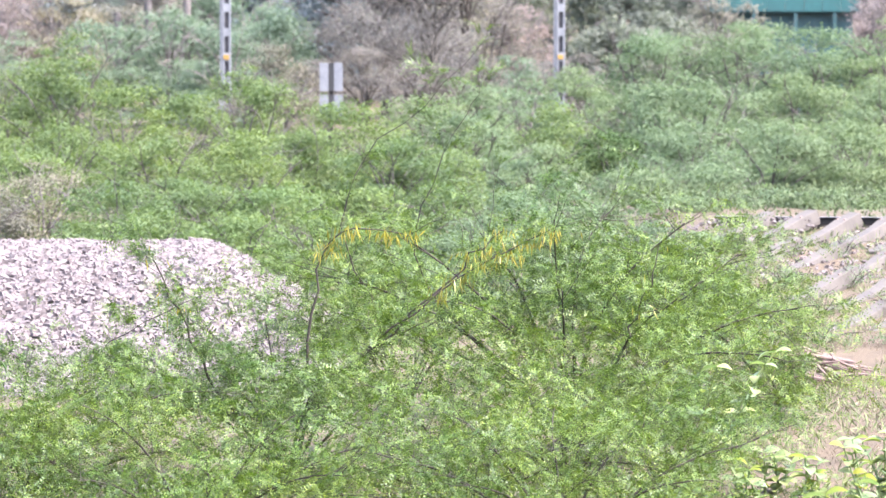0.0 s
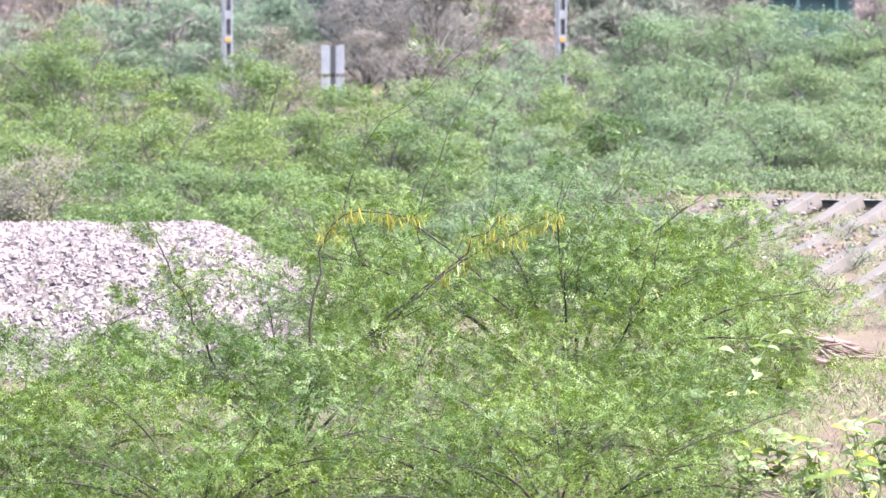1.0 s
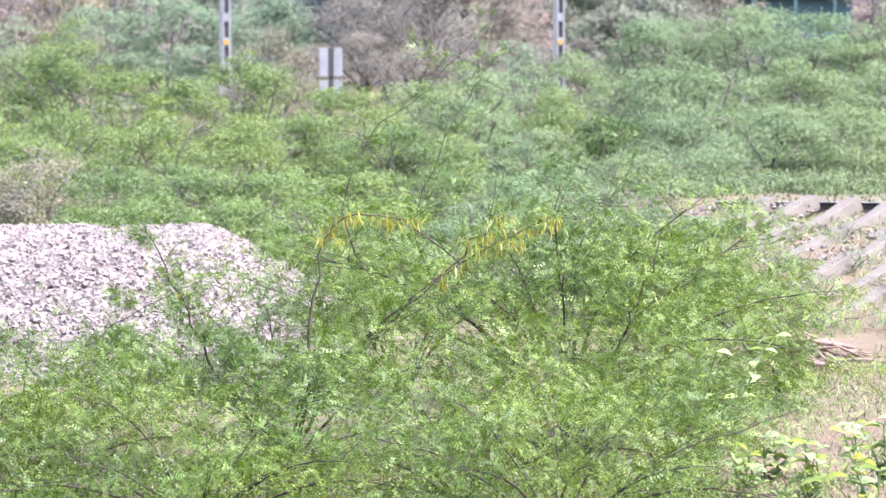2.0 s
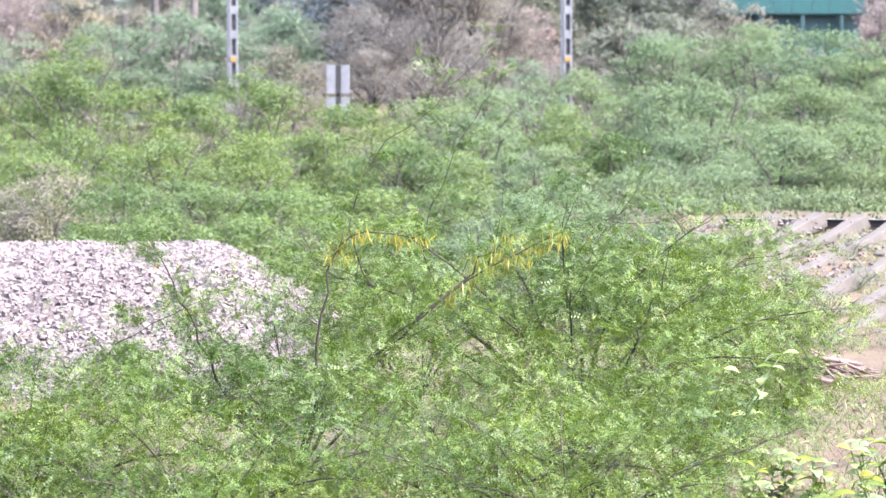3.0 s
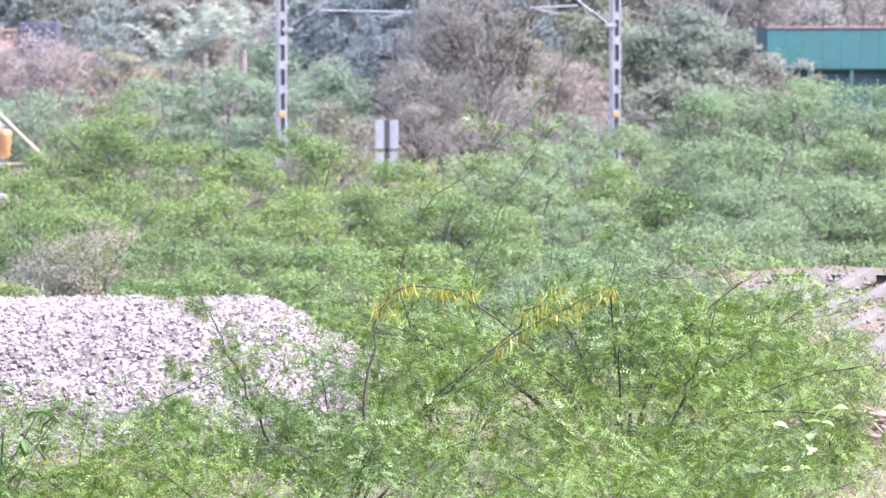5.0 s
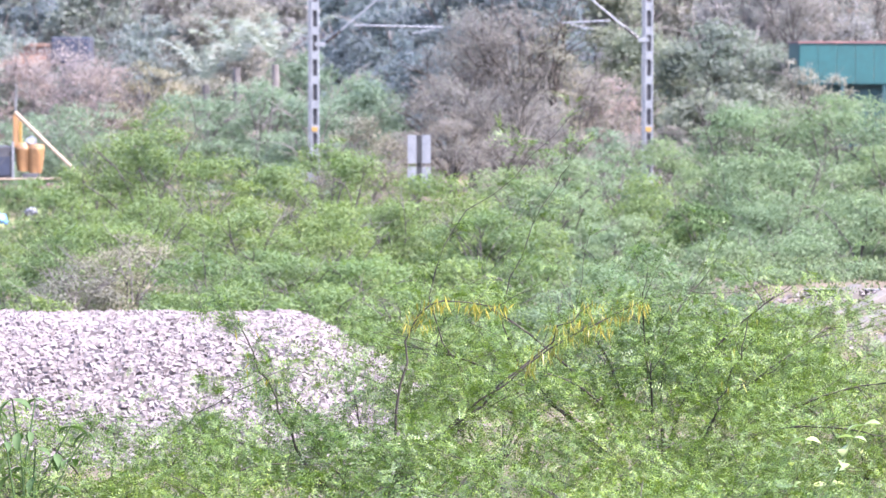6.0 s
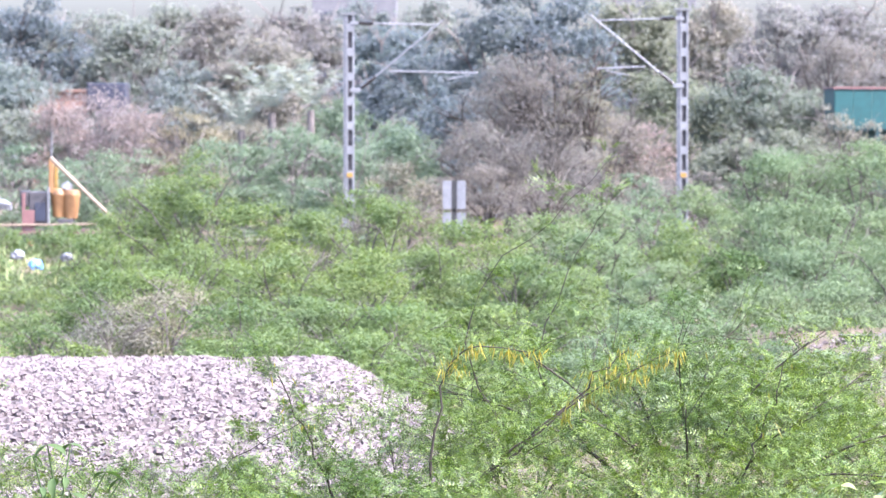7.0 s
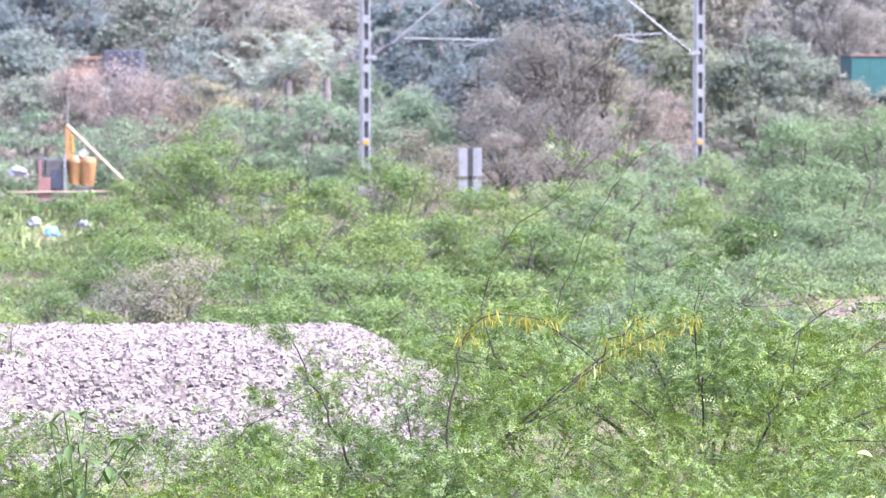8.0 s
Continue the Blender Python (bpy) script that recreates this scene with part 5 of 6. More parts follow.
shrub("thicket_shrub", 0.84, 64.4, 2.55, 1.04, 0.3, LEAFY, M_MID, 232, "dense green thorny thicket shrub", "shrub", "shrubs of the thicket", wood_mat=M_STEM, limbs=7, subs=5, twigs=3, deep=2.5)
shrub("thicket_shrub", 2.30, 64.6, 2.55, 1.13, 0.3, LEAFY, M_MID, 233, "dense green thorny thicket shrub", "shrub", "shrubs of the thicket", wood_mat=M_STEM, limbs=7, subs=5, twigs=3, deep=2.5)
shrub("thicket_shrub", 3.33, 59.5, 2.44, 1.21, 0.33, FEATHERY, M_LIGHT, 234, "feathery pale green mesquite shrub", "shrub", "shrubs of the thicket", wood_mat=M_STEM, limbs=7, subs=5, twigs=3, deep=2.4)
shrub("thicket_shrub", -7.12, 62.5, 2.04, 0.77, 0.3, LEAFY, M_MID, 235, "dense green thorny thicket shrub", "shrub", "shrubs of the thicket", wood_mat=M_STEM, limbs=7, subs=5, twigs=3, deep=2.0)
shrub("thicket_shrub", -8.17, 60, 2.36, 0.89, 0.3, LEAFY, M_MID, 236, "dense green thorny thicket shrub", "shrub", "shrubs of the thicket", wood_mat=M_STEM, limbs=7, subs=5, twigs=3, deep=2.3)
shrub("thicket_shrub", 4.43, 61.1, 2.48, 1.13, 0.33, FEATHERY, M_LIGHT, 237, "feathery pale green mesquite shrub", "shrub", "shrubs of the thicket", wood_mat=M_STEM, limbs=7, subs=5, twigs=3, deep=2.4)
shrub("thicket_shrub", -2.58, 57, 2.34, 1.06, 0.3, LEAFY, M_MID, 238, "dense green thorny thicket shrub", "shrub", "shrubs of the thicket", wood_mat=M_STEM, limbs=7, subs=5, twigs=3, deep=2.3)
shrub("thicket_shrub", -1.31, 57, 2.34, 1.06, 0.3, LEAFY, M_MID, 239, "dense green thorny thicket shrub", "shrub", "shrubs of the thicket", wood_mat=M_STEM, limbs=7, subs=5, twigs=3, deep=2.3)
shrub("thicket_shrub", -0.04, 56, 2.30, 1.03, 0.3, LEAFY, M_MID, 240, "dense green thorny thicket shrub", "shrub", "shrubs of the thicket", wood_mat=M_STEM, limbs=7, subs=5, twigs=3, deep=2.3)
shrub("thicket_shrub", 1.21, 56, 2.30, 1.03, 0.3, LEAFY, M_MID, 241, "dense green thorny thicket shrub", "shrub", "shrubs of the thicket", wood_mat=M_STEM, limbs=7, subs=5, twigs=3, deep=2.3)
shrub("thicket_shrub", 2.47, 56, 2.30, 1.03, 0.33, FEATHERY, M_LIGHT, 242, "feathery pale green mesquite shrub", "shrub", "shrubs of the thicket", wood_mat=M_STEM, limbs=7, subs=5, twigs=3, deep=2.3)
shrub("thicket_shrub", 3.76, 58, 2.07, 0.87, 0.33, FEATHERY, M_LIGHT, 243, "feathery pale green mesquite shrub", "shrub", "shrubs of the thicket", wood_mat=M_STEM, limbs=7, subs=5, twigs=3, deep=2.0)
shrub("thicket_shrub", -3.76, 57, 1.93, 0.89, 0.3, LEAFY, M_MID, 244, "dense green thorny thicket shrub", "shrub", "shrubs of the thicket", wood_mat=M_STEM, limbs=7, subs=5, twigs=3, deep=1.9)
shrub("thicket_shrub", -5.95, 57, 1.53, 0.82, 0.3, LEAFY, M_MID, 245, "dense green thorny thicket shrub", "shrub", "shrubs of the thicket", wood_mat=M_STEM, limbs=7, subs=5, twigs=3, deep=1.5)
shrub("thicket_shrub", -0.52, 51, 1.82, 0.86, 0.3, LEAFY, M_MID, 246, "dense green thorny thicket shrub", "shrub", "shrubs of the thicket", wood_mat=M_STEM, limbs=7, subs=5, twigs=3, deep=1.8)
shrub("thicket_shrub", 0.61, 50, 1.96, 0.85, 0.3, LEAFY, M_MID, 247, "dense green thorny thicket shrub", "shrub", "shrubs of the thicket", wood_mat=M_STEM, limbs=7, subs=5, twigs=3, deep=1.9)
shrub("thicket_shrub", 1.72, 50, 1.96, 0.85, 0.33, FEATHERY, M_LIGHT, 248, "feathery pale green mesquite shrub", "shrub", "shrubs of the thicket", wood_mat=M_STEM, limbs=7, subs=5, twigs=3, deep=1.9)
shrub("thicket_shrub", 2.84, 50, 1.96, 0.92, 0.33, FEATHERY, M_LIGHT, 249, "feathery pale green mesquite shrub", "shrub", "shrubs of the thicket", wood_mat=M_STEM, limbs=7, subs=5, twigs=3, deep=1.9)
shrub("thicket_shrub", 4.68, 58, 2.07, 0.74, 0.33, FEATHERY, M_LIGHT, 250, "feathery pale green mesquite shrub", "shrub", "shrubs of the thicket", wood_mat=M_STEM, limbs=7, subs=5, twigs=3, deep=2.0)
shrub("thicket_shrub", 5.12, 53, 1.80, 1.12, 0.33, FEATHERY, M_LIGHT, 251, "feathery pale green mesquite shrub", "shrub", "shrubs of the thicket", wood_mat=M_STEM, limbs=7, subs=5, twigs=3, deep=1.8)
shrub("thicket_shrub", 5.77, 52, 1.39, 1.12, 0.33, FEATHERY, M_LIGHT, 252, "feathery pale green mesquite shrub", "shrub", "shrubs of the thicket", wood_mat=M_STEM, limbs=7, subs=5, twigs=3, deep=1.4)
shrub("thicket_shrub", 3.94, 47, 1.60, 1.22, 0.33, FEATHERY, M_LIGHT, 253, "feathery pale green mesquite shrub", "shrub", "shrubs of the thicket", wood_mat=M_STEM, limbs=7, subs=5, twigs=3, deep=1.6)
shrub("thicket_shrub", 4.67, 46, 1.56, 1.22, 0.33, FEATHERY, M_LIGHT, 254, "feathery pale green mesquite shrub", "shrub", "shrubs of the thicket", wood_mat=M_STEM, limbs=7, subs=5, twigs=3, deep=1.5)
shrub("thicket_shrub", 5.20, 49, 1.31, 1.24, 0.33, FEATHERY, M_LIGHT, 255, "feathery pale green mesquite shrub", "shrub", "shrubs of the thicket", wood_mat=M_STEM, limbs=7, subs=5, twigs=3, deep=1.3)
shrub("thicket_shrub", 4.49, 48, 1.29, 1.25, 0.33, FEATHERY, M_LIGHT, 256, "feathery pale green mesquite shrub", "shrub", "shrubs of the thicket", wood_mat=M_STEM, limbs=7, subs=5, twigs=3, deep=1.3)


def low_weed(x, y, wide, tall, seed):
    shrub("low_weed", x, y, wide, tall, 0.17, FEATHERY, M_LIGHT, seed, "low straggling green weed among the sleepers", "weed", "weeds among the sleepers", limbs=5, subs=4, twigs=2,
          base=ground_height(x, y), thick=0.22, fine=True)


low_weed(6.1, 52.3, 0.8, 0.3, 300)
low_weed(6.95, 51.95, 0.7, 0.26, 301)
low_weed(7.75, 52.0, 0.8, 0.3, 302)
low_weed(8.5, 51.7, 0.8, 0.28, 303)
low_weed(6.5, 49.6, 0.9, 0.3, 304)
low_weed(7.4, 49.2, 0.8, 0.34, 305)
low_weed(8.3, 49.3, 0.9, 0.3, 306)
low_weed(6.7, 46.9, 0.9, 0.32, 307)
low_weed(7.7, 46.6, 0.9, 0.36, 308)
low_weed(8.6, 47.0, 0.9, 0.3, 309)
low_weed(6.3, 44.3, 1.1, 0.3, 310)
low_weed(7.4, 44.0, 1.1, 0.3, 311)


def thicket_floor():
    """The low leafy growth that closes the ground between the thicket shrubs."""
    rng = np.random.default_rng(92)
    n = 75000
    x, y = rng.uniform(-14, 15, n), rng.uniform(49, 112, n)
    keep = ((x < 4.2) | (y > 55.6)) & ~((x < -8.5) & (y > 92))
    p = np.stack([x, y, 0.03 + 0.35 * rng.random(n)], 1)[keep]
    p[:, 2] += [max(0.0, ground_height(a, b)) for a, b in p[:, :2]]
    tri = np.array([(0, -0.3, 0), (0, 0.3, 0), (1, 0, 0.05)]), np.array([(0, 1, 2)])
    v, f = scatter(tri, p, rng.normal(0, 1, p.shape) * [0.7, 0.7, 0.5] + [0, 0, 0.8], rng.uniform(0.05, 0.11, len(p)), rng)
    tagged(new("thicket_floor", mesh_from("thicket_floor", v, f, M_FLOOR)), "low green weeds between the thicket shrubs", "weeds", kind="stuff")


thicket_floor()


def palm(x, y, base, n, size, seed):
    rng = np.random.default_rng(seed)
    root = thing("palm_clump", pose(x, y, 0), "clump of pale arching palm fronds among the trees", "palm", "palm clumps")
    v, f = tubes([(np.array([(0, 0, -0.1), (0.05, 0, base * 0.5), (0, 0.02, base)]), 0.18, 0.14, 8)])
    part_mesh("trunk", mesh_from("trunk", v, f, M_TWIG, True), root)
    for k in range(n):
        a = 2 * math.pi * k / n + rng.uniform(-0.2, 0.2)
        line = wander(rng, (0, 0, base), (math.cos(a) * 0.4, math.sin(a) * 0.4, 1.0), size * rng.uniform(0.8, 1.15), 9, (math.cos(a) * 0.6, math.sin(a) * 0.6, -0.6), 0.02)
        vs, fs = [], []
        for i in range(1, len(line) - 1):
            d = line[i + 1] - line[i]
            sd = np.cross(d, [0, 0, 1.0])
            sd /= np.linalg.norm(sd) + 1e-9
            for q in (0.0, 0.5):
                for sg in (-1, 1):
                    p0 = line[i] + d * q
                    m = len(vs)
                    vs += [p0, p0 + d * 0.3, p0 + sd * sg * size * rng.uniform(0.08, 0.2) + d * rng.uniform(0.6, 1.6) + np.array([0, 0, rng.uniform(-0.3, 0.05)])]
                    fs.append((m, m + 1, m + 2))
        part_mesh("frond", mesh_from("frond", vs, fs, M_PALM), root)


palm(-6.6, 137, 4.5, 8, 2.9, 81)
palm(-5.1, 136.5, 4.6, 8, 2.8, 82)
palm(-7.9, 139, 3.8, 9, 2.6, 83)


# ---- near thicket ----
SWAY = (0.0, 0.5, 1.0, 1.6, 2.0, 2.5, 3.0, 3.5, 4.0, 4.5, 5.0, 5.5, 6.0, 6.5, 7.0, 7.5, 8.0)
SWAY_SIDE = (-1.0, -0.75, 0.0, -0.5, 0.1, -0.2, 0.4, 0.75, 0.65, 0.55, 0.0, 0.5, -0.2, 0.15, 0.1, 0.05, 0.0)
swaying = []                                    # (limb, amount in degrees, phase)


def near_shrub(x, y, base, ends, leaves, leaf_size, seed, label, subs=9, twigs=4, features=()):
    """A mesquite shrub whose limbs are parts that sway, each with its own foliage. ends: where the limbs reach, from the base."""
    rng = np.random.default_rng(seed)
    root = thing("mesquite_shrub", pose(x, y, base), label, "shrub", "mesquite shrubs before the track")
    for k, e in enumerate(ends):
        e = np.array(e, float)
        ln = np.linalg.norm(e)
        line = wander(rng, (0, 0, -0.05), e / ln + [0, 0, 0.5], ln * 1.02, 10, (e[0] / ln * 0.6, e[1] / ln * 0.6, -0.9), 0.07)
        line += np.linspace(0, 1, len(line))[:, None] * (e - line[-1])
        grow_limb(root, rng, line, int(0.78 * leaves / len(ends)), leaf_size, subs, twigs, 0.008 + 0.006 * ln, 0.42 * ln ** 0.7, 0.3, k, layered=True)
    for k, (depth, pts, pods, bushy) in enumerate(features):
        line = smooth_line([(0, 0, 0.1)] + [(px - x, depth - y, pz) for px, pz in pts])
        line[2:-1] += rng.normal(0, 0.022, (len(line) - 3, 3))
        grow_limb(root, rng, line, bushy + (90 if pods else 0), leaf_size, 8, 3, 0.017 if pods else 0.009, 0.3, 0.16, k + 3, pods)
    return root


def smooth_line(pts, n=14):
    pts = np.array(pts, float)
    t, s = np.linspace(0, 1, len(pts)), np.linspace(0, 1, n)
    line = np.stack([np.interp(s, t, pts[:, c]) for c in range(3)], 1)
    for _ in range(2):
        line[1:-1] = (line[:-2] + 2 * line[1:-1] + line[2:]) / 4
    return line


def sprays(rng, line, pos, n):
    """Leaf places on flat, drooping sprays that lie in layers about the outer half of a limb."""
    out_p, out_w = [], []
    count = 7
    for k in range(count):
        c = (line[int(rng.uniform(0.5, 1.0) * (len(line) - 1))] if k % 2 else pos[rng.integers(len(pos))]) + rng.normal(0, 0.06, 3)
        r = rng.uniform(0.2, 0.42)
        m = n // count
        a, d = rng.uniform(0, 2 * math.pi, m), np.sqrt(rng.random(m))
        turn = rng.uniform(0, math.pi)
        x, y = d * np.cos(a) * r * 1.35, d * np.sin(a) * r * 0.8
        tilt = rng.normal(0, 0.18, 2)
        p = np.stack([x * math.cos(turn) - y * math.sin(turn), x * math.sin(turn) + y * math.cos(turn), 0 * x], 1)
        p[:, 2] = p[:, :2] @ tilt - 0.4 * d * d * r + rng.normal(0, 0.035, m) + 0.06
        w = p * [1, 1, 0] / r + rng.normal(0, 0.35, (m, 3)) + [0, 0, -0.15]
        out_p.append(p + c)
        out_w.append(w)
    return np.concatenate(out_p), np.concatenate(out_w)


def grow_limb(root, rng, line, leaves, leaf_size, subs, twigs, r0, sub_len, twig_len, k, pods=0, layered=False):
    wood, pos, way = limb_growth(rng, line, subs, twigs, r0, sub_len, twig_len, 0.55)
    v, f = tubes(wood)
    limb = part_mesh("limb", mesh_from("limb", v, f, M_BARK, True), root)
    if leaves:
        loose = int(leaves * (0.3 if layered else 1.0))
        p, w = pick(rng, pos, way, loose, 0.032, -0.08, 0.42)
        if layered:
            q, u = sprays(rng, line, pos, leaves - loose)
            p, w = np.concatenate([p, q]), np.concatenate([w, u])
            leaves = len(p)
        v, f = scatter(FEATHER, p, w, 1.4 * leaf_size * rng.uniform(0.6, 1.35, leaves), rng)
        part_mesh("foliage", mesh_from("foliage", v, f, M_NEAR), limb, kind="stuff")
    if pods:
        i = rng.integers(int(len(line) * 0.62), len(line), pods)
        p = line[i] + rng.normal(0, 0.05, (pods, 3)) * [1.6, 1, 0.5]
        w = rng.normal(0, 0.25, (pods, 3)) + [0, 0, -1]
        v, f = scatter(POD, p, w, rng.uniform(0.075, 0.15, pods), rng)
        part_mesh("pod_cluster", mesh_from("pod_cluster", v, f, M_POD), limb, "hanging yellow seed pods", "stuff")
    swaying.append((limb, 0.22 + 0.12 * (k % 3), k))


def pod_template():
    v = [(0, 0, 0), (0.4, 0.06, 0.02), (1, 0, 0.1), (0.4, -0.06, 0.02), (0.5, 0, 0.07)]
    return np.array(v, float), np.array([(0, 1, 4), (1, 2, 4), (2, 3, 4), (3, 0, 4)])


POD = pod_template()

LBL = "sprawling green mesquite shrub with fine feathery leaves"
# tall clump behind
near_shrub(2.5, 35.0, 0, [(-2.6, 0, 1.75), (-1.7, -0.6, 2.15), (-0.9, 0.3, 2.15), (-0.2, -0.4, 2.3), (0.5, 0.4, 2.4), (1.1, -0.3, 2.25), (1.7, 0.3, 1.9), (2.2, -0.4, 1.4),
                           (-1.4, -1.4, 1.6), (-0.2, -1.6, 1.7), (0.9, -1.5, 1.6), (1.9, -1.3, 1.0), (-2.4, -1.2, 1.3), (-0.9, -1.7, 0.8), (0.5, -1.8, 0.8), (1.6, -1.6, 0.65)], 9600, 0.105, 41, LBL + " and yellow pods",
           features=[(34.4, ((0.2, 1.4), (0.23, 2.52), (0.29, 2.85), (0.74, 3.2), (1.24, 3.58), (1.63, 4.08)), 0, 110), (34.6, ((0.8, 1.8), (1.02, 2.57), (1.46, 3.35), (1.6, 3.63)), 0, 90),
                     (32.6, ((2.8, 1.2), (2.87, 1.5), (3.06, 1.77), (3.14, 2.18)), 10, 40)])
# middle clump
near_shrub(-0.3, 32.5, 0, [(-1.6, 0.4, 1.1), (-0.9, 0.6, 1.45), (-0.2, 0.2, 1.5), (0.5, 0.5, 1.5), (1.2, 0.1, 1.45), (-1.5, -0.6, 0.9), (-0.6, -0.8, 1.1), (0.3, -0.9, 1.05), (1.1, -0.8, 1.0)], 7000, 0.1, 42, LBL,
           features=[(32.3, ((0.0, 0.95), (0.24, 1.13), (0.77, 1.5), (1.24, 1.92), (1.66, 2.13), (2.11, 2.34)), 150, 30), (32.33, ((0.0, 0.95), (0.77, 1.5), (1.2, 1.88), (1.45, 2.18), (1.69, 2.34)), 90, 15),
                     (32.2, ((-0.12, 0.9), (-0.07, 1.45), (0.0, 1.92), (0.06, 2.29), (0.24, 2.42), (0.77, 2.32)), 110, 40),
                     (32.0, ((-2.5, 0.9), (-2.14, 1.18), (-1.75, 1.46), (-1.35, 1.69), (-0.95, 1.77)), 0, 190), (32.0, ((-1.0, 1.0), (-1.19, 1.44), (-1.4, 1.9), (-1.58, 2.26)), 12, 150)])
# low front clumps
LOW = [(-1.5, 0.2, 0.85), (-0.8, 0.4, 1.1), (0.0, 0.5, 1.15), (0.8, 0.2, 1.1), (1.5, 0.3, 0.85), (-0.9, -0.7, 0.7), (0.2, -0.8, 0.75), (1.2, -0.6, 0.7), (-1.6, -0.5, 0.45), (1.7, -0.4, 0.45)]
near_shrub(-2.6, 31.0, 0, [(a, b, 1.16 * c) for a, b, c in LOW], 6200, 0.095, 43, LBL)
near_shrub(-4.7, 31.5, 0, [(a, b, 1.16 * c) for a, b, c in LOW], 5000, 0.095, 44, LBL)
near_shrub(1.2, 30.4, 0, LOW, 4200, 0.095, 45, LBL)
near_shrub(3.1, 31.4, 0, [(-1.0, 0.3, 1.0), (-0.2, 0.4, 1.1), (0.5, 0.3, 0.9), (1.1, 0.1, 0.6), (0.2, -0.5, 0.65), (-0.8, -0.5, 0.7)], 2600, 0.095, 46, LBL)
near_shrub(4.0, 41.5, 0, [(-1.2, 0.2, 1.3), (-0.6, 0.3, 1.6), (0.1, 0.2, 1.55), (0.8, 0.2, 1.3), (1.3, 0, 0.95), (-0.5, -0.8, 1.1), (0.6, -0.8, 0.9), (1.15, 0.3, 1.5), (1.35, -0.4, 1.15)], 3900, 0.12, 50, LBL)
near_shrub(4.9, 37.6, 0, [(-1.3, 0.2, 1.2), (-0.7, 0.3, 1.35), (0.0, 0.2, 1.15), (0.2, 0.2, 0.9), (-0.6, -0.6, 0.9), (0.0, -0.5, 0.6), (-0.1, -0.8, 0.3), (-0.5, -0.9, 0.35)], 2900, 0.11, 51, LBL)
near_shrub(0.9, 38.0, 0, [(-1.5, 0.2, 1.2), (-0.8, 0.3, 1.5), (0.0, 0.2, 1.6), (0.8, 0.2, 1.5), (1.5, 0, 1.3), (-0.7, -0.8, 1.0), (0.6, -0.8, 1.0)], 2600, 0.12, 52, LBL)
near_shrub(2.3, 32.7, 0, LOW, 2600, 0.1, 53, LBL)
near_shrub(-1.0, 28.4, 0, LOW, 3400, 0.09, 47, LBL)
near_shrub(1.9, 28.0, 0, LOW, 3400, 0.09, 48, LBL)
near_shrub(-3.4, 28.6, 0, [(-1.2, 0.2, 0.7), (-0.4, 0.4, 0.8), (0.6, 0.3, 0.8), (1.3, 0.2, 0.7), (0.1, -0.7, 0.6)], 3200, 0.09, 49, LBL)


def wax_plant(x, y, tall, seed, yellow=0, name="milkweed_plant", label="pale green milkweed with large waxy leaves on dry ground", mesh=None, first=1):
    """Upright stems with pairs of large pale waxy leaves."""
    rng = np.random.default_rng(seed)
    root = thing(name, pose(x, y, 0), label, "plant", "milkweed plants" if mesh is None else "")
    for s in range(3):
        line = wander(rng, (rng.uniform(-0.1, 0.1), rng.uniform(-0.1, 0.1), -0.05), (rng.normal(0, 0.3), rng.normal(0, 0.3), 1), tall * rng.uniform(0.75, 1.0), 6, (0, 0, 0.1), 0.06)
        v, f = tubes([(line, 0.014, 0.007, 6)])
        part_mesh("stem", mesh_from("stem", v, f, M_BROAD if mesh is None else M_WEED, True), root)
        for i in range(first, 7):
            for side in (0, math.pi):
                a = side + i * 1.57 + rng.uniform(-0.3, 0.3)
                ob = part_mesh("leaf", mesh or WAXLEAF, root) if not (yellow and rng.random() < 0.08) else part_mesh("leaf", WAXYELLOW, root, "yellowed dying leaf")
                k = rng.uniform(0.11, 0.19)
                ob.matrix_basis = Matrix.LocRotScale(line[i], Euler((rng.uniform(-0.5, 0.5), rng.uniform(-0.3, 0.45) if mesh is None else rng.uniform(0.4, 1.3), a)), (k, k, k) if mesh is None else (k, k * 0.6, k))


def wax_leaf(mat):
    """An ovate leaf along +x, 1 unit long, cupped along its midrib."""
    v, f = [], []
    n = 6
    for i in range(n + 1):
        t = i / n
        w = 0.36 * math.sin(math.pi * min(1, t * 0.93 + 0.05)) ** 0.8
        z = 0.18 * math.sin(t * 2.2) - 0.12 * t
        v += [(t, -w, z + w * 0.35), (t, 0, z), (t, w, z + w * 0.35)]
    for i in range(n):
        for j in range(2):
            f.append((i * 3 + j, i * 3 + j + 1, i * 3 + j + 4, i * 3 + j + 3))
    return mesh_from("leaf", v, f, mat, True)


WAXLEAF, WAXYELLOW = wax_leaf(M_BROAD), wax_leaf(M_POD)
wax_plant(3.75, 30.6, 0.55, 61)
wax_plant(4.35, 30.8, 0.55, 62, 1)
wax_plant(4.75, 30.2, 0.75, 63, 1)
wax_plant(5.0, 31.5, 0.6, 64)
wax_plant(3.25, 31.4, 1.75, 65)
wax_plant(4.1, 31.9, 0.4, 66)
wax_plant(3.45, 22.5, 1.72, 69, 1, first=5)
wax_plant(-3.28, 30.0, 1.85, 67, 0, "leafy_weed", "tall green weed with drooping pointed leaves", wax_leaf(M_WEED), 3)
wax_plant(-3.42, 30.1, 1.75, 68, 0, "leafy_weed", "tall green weed with drooping pointed leaves", wax_leaf(M_WEED), 3)


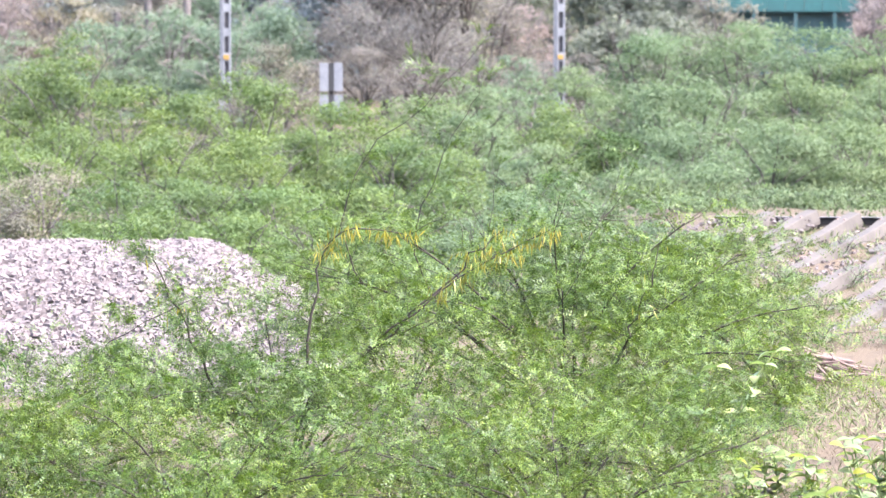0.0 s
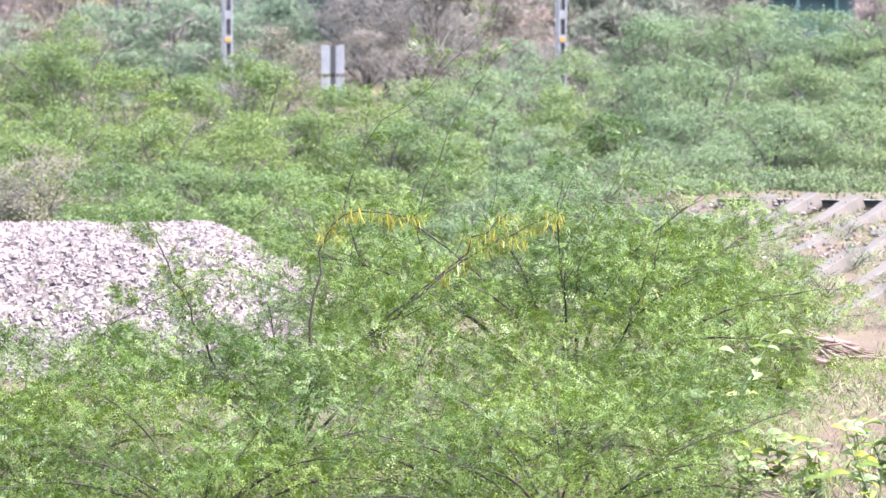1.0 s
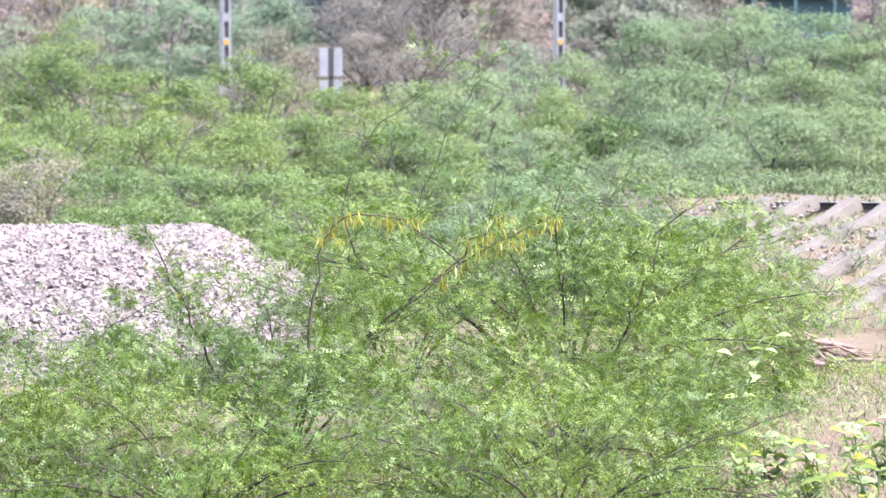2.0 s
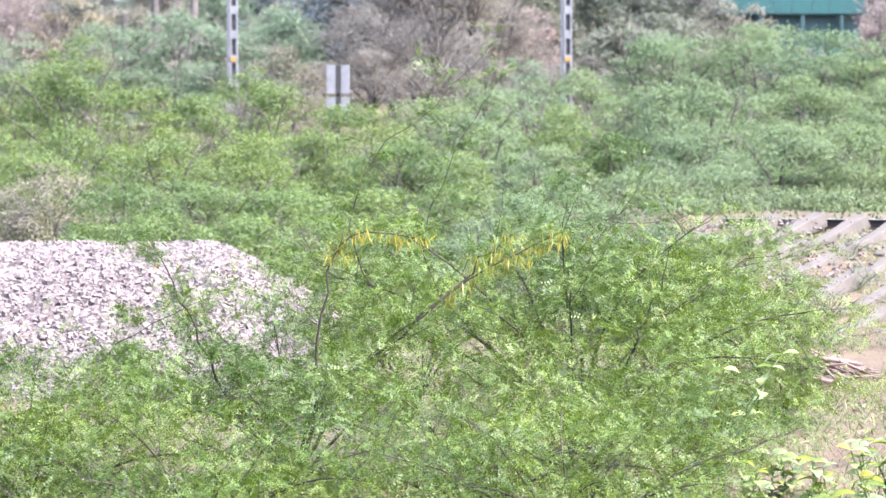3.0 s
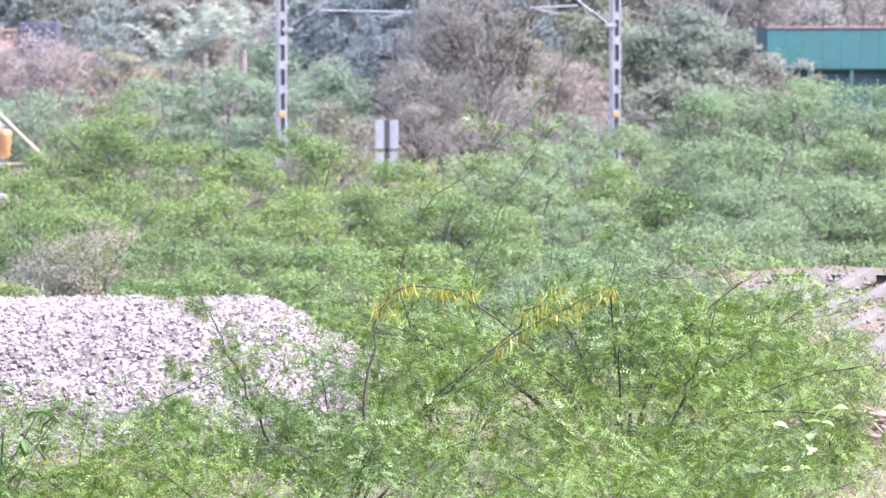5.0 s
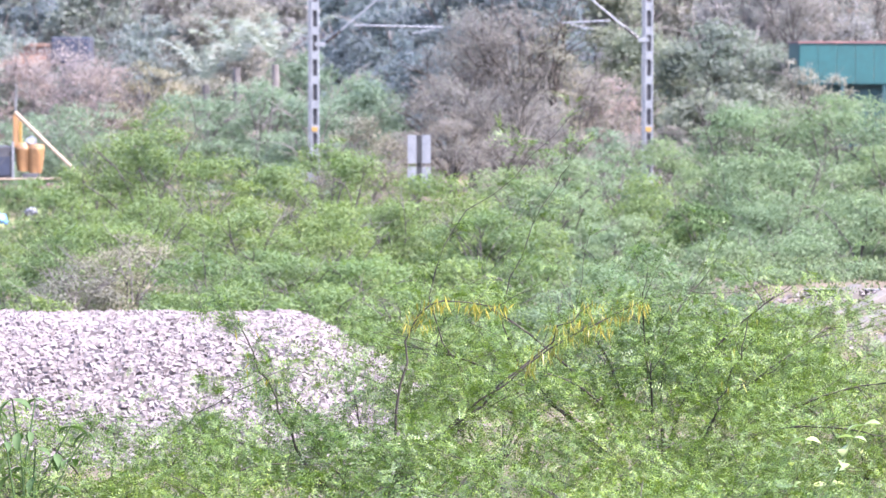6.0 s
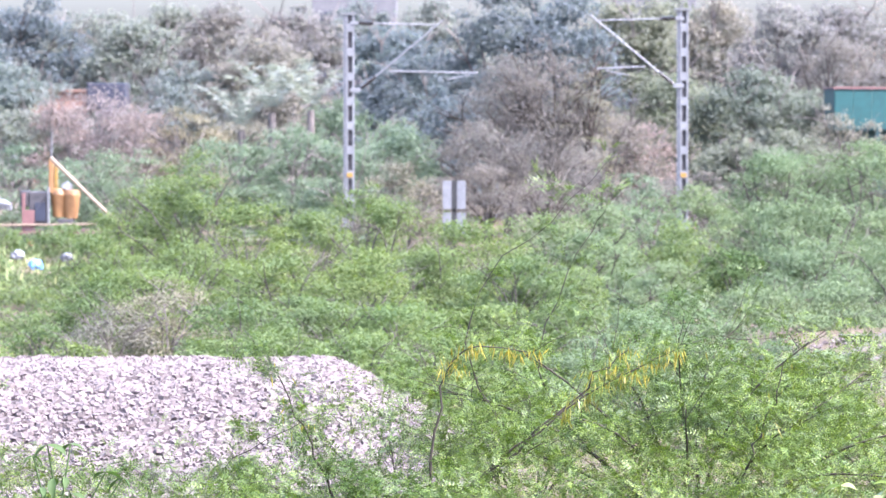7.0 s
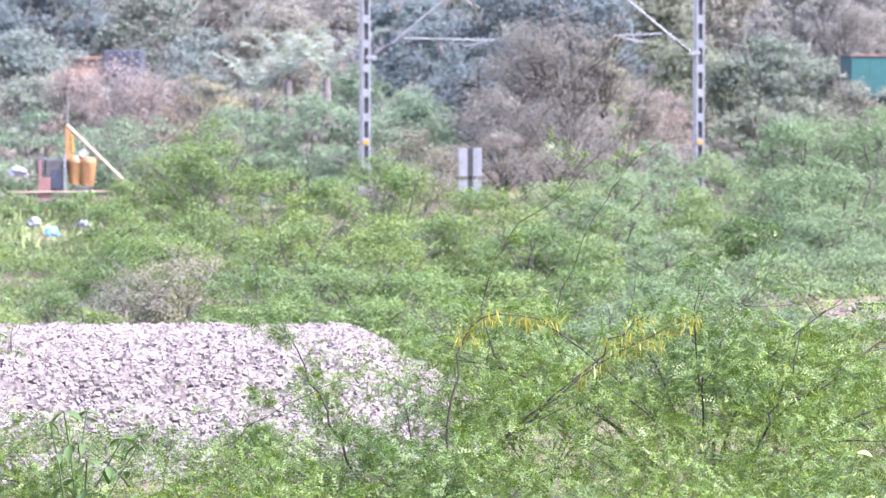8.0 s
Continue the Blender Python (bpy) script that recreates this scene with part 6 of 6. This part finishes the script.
def blades(name, label, mat, n, x0, x1, y0, y1, size, seed):
    rng = np.random.default_rng(seed)
    v = np.array([(0, -0.03, 0), (0, 0.03, 0), (0.6, 0.0, 0.06), (1, 0.01, -0.05)], float)
    f = np.array([(0, 1, 2), (0, 2, 3)])
    x, y = rng.uniform(x0, x1, n), rng.uniform(y0, y1, n)
    keep = np.array([noise.noise((a * 0.9, b * 0.5, seed)) > -0.15 for a, b in zip(x, y)])
    x, y = x[keep], y[keep]
    p = np.stack([x, y, [ground_height(a, b) for a, b in zip(x, y)]], 1)
    w = rng.normal(0, 0.75, (len(p), 3)) + [0, 0, 0.9]
    a, b = scatter((v, f), p, w, size * rng.uniform(0.5, 1.4, len(p)), rng)
    tagged(new(name, mesh_from(name, a, b, mat)), label, "grass", kind="stuff")


blades("dry_grass", "dry straw-coloured grass on bare earth", M_STRAW, 36000, 3.0, 9.0, 29, 52, 0.062, 3)
blades("green_grass", "thin green grass and weeds on bare earth", M_GREENGRASS, 26000, 3.2, 10.0, 29, 56, 0.13, 4)
blades("tall_weeds", "tall green weeds round the mixer and sacks", M_GREENGRASS, 7000, -19.0, -7.0, 84, 122, 0.5, 5)


def undergrowth():
    """Low weeds that cover the earth under and between the shrubs."""
    rng = np.random.default_rng(91)
    n = 2600
    x, y = rng.uniform(-7.5, 4.2, n), rng.uniform(25.5, 41, n)
    z = np.array([ground_height(a, b) for a, b in zip(x, y)])
    p = np.stack([x, y, z + rng.uniform(0.0, 0.3, n)], 1)
    front = 6800
    x, y = rng.uniform(-4.6, 3.4, front), rng.uniform(26.0, 31.5, front)
    z = np.array([ground_height(a, b) for a, b in zip(x, y)])
    p = np.concatenate([p, np.stack([x, y, z + rng.uniform(0.0, 0.35, front)], 1)])
    n += front
    v, f = scatter(FINE, p, rng.normal(0, 0.6, (n, 3)) + [0, 0, 0.4], rng.uniform(0.1, 0.17, n), rng)
    tagged(new("undergrowth", mesh_from("undergrowth", v, f, M_NEAR)), "low green weeds under the mesquite shrubs", "weeds", kind="stuff")


undergrowth()


def debris():
    rng = np.random.default_rng(71)
    root = thing("brush_pile", pose(5.95, 41.5, ground_height(5.95, 41.5)), "low pile of dry sticks and reddish debris", "brush pile")
    for k in range(64):
        a = rng.normal(-0.35, 0.55)
        c = Vector((rng.normal(0, 0.3), rng.normal(0, 0.4), 0.0))
        c.z = 0.03 + 0.24 * max(0.0, 1 - (c.x / 0.6) ** 2 - (c.y / 0.9) ** 2) * rng.uniform(0.5, 1.1)
        d = Vector((math.cos(a), math.sin(a) * 0.8, rng.uniform(-0.4, 0.15))) * rng.uniform(0.1, 0.36)
        part("stick", rod(c - d, c + d, rng.uniform(0.012, 0.035), 0.01, 6), M_DEBRIS, root)


debris()


def motions():
    for limb, amount, k in swaying:
        rows = []
        for t, s in zip(SWAY, SWAY_SIDE):
            own = 0.35 * math.sin(2.1 * t + 1.7 * k) + 0.2 * math.sin(5.3 * t + 0.9 * k)
            rows.append((t, pose(0, 0, 0, amount * 0.8 * own, amount * (s + own), 0)))
        walk(limb, rows)


motions()
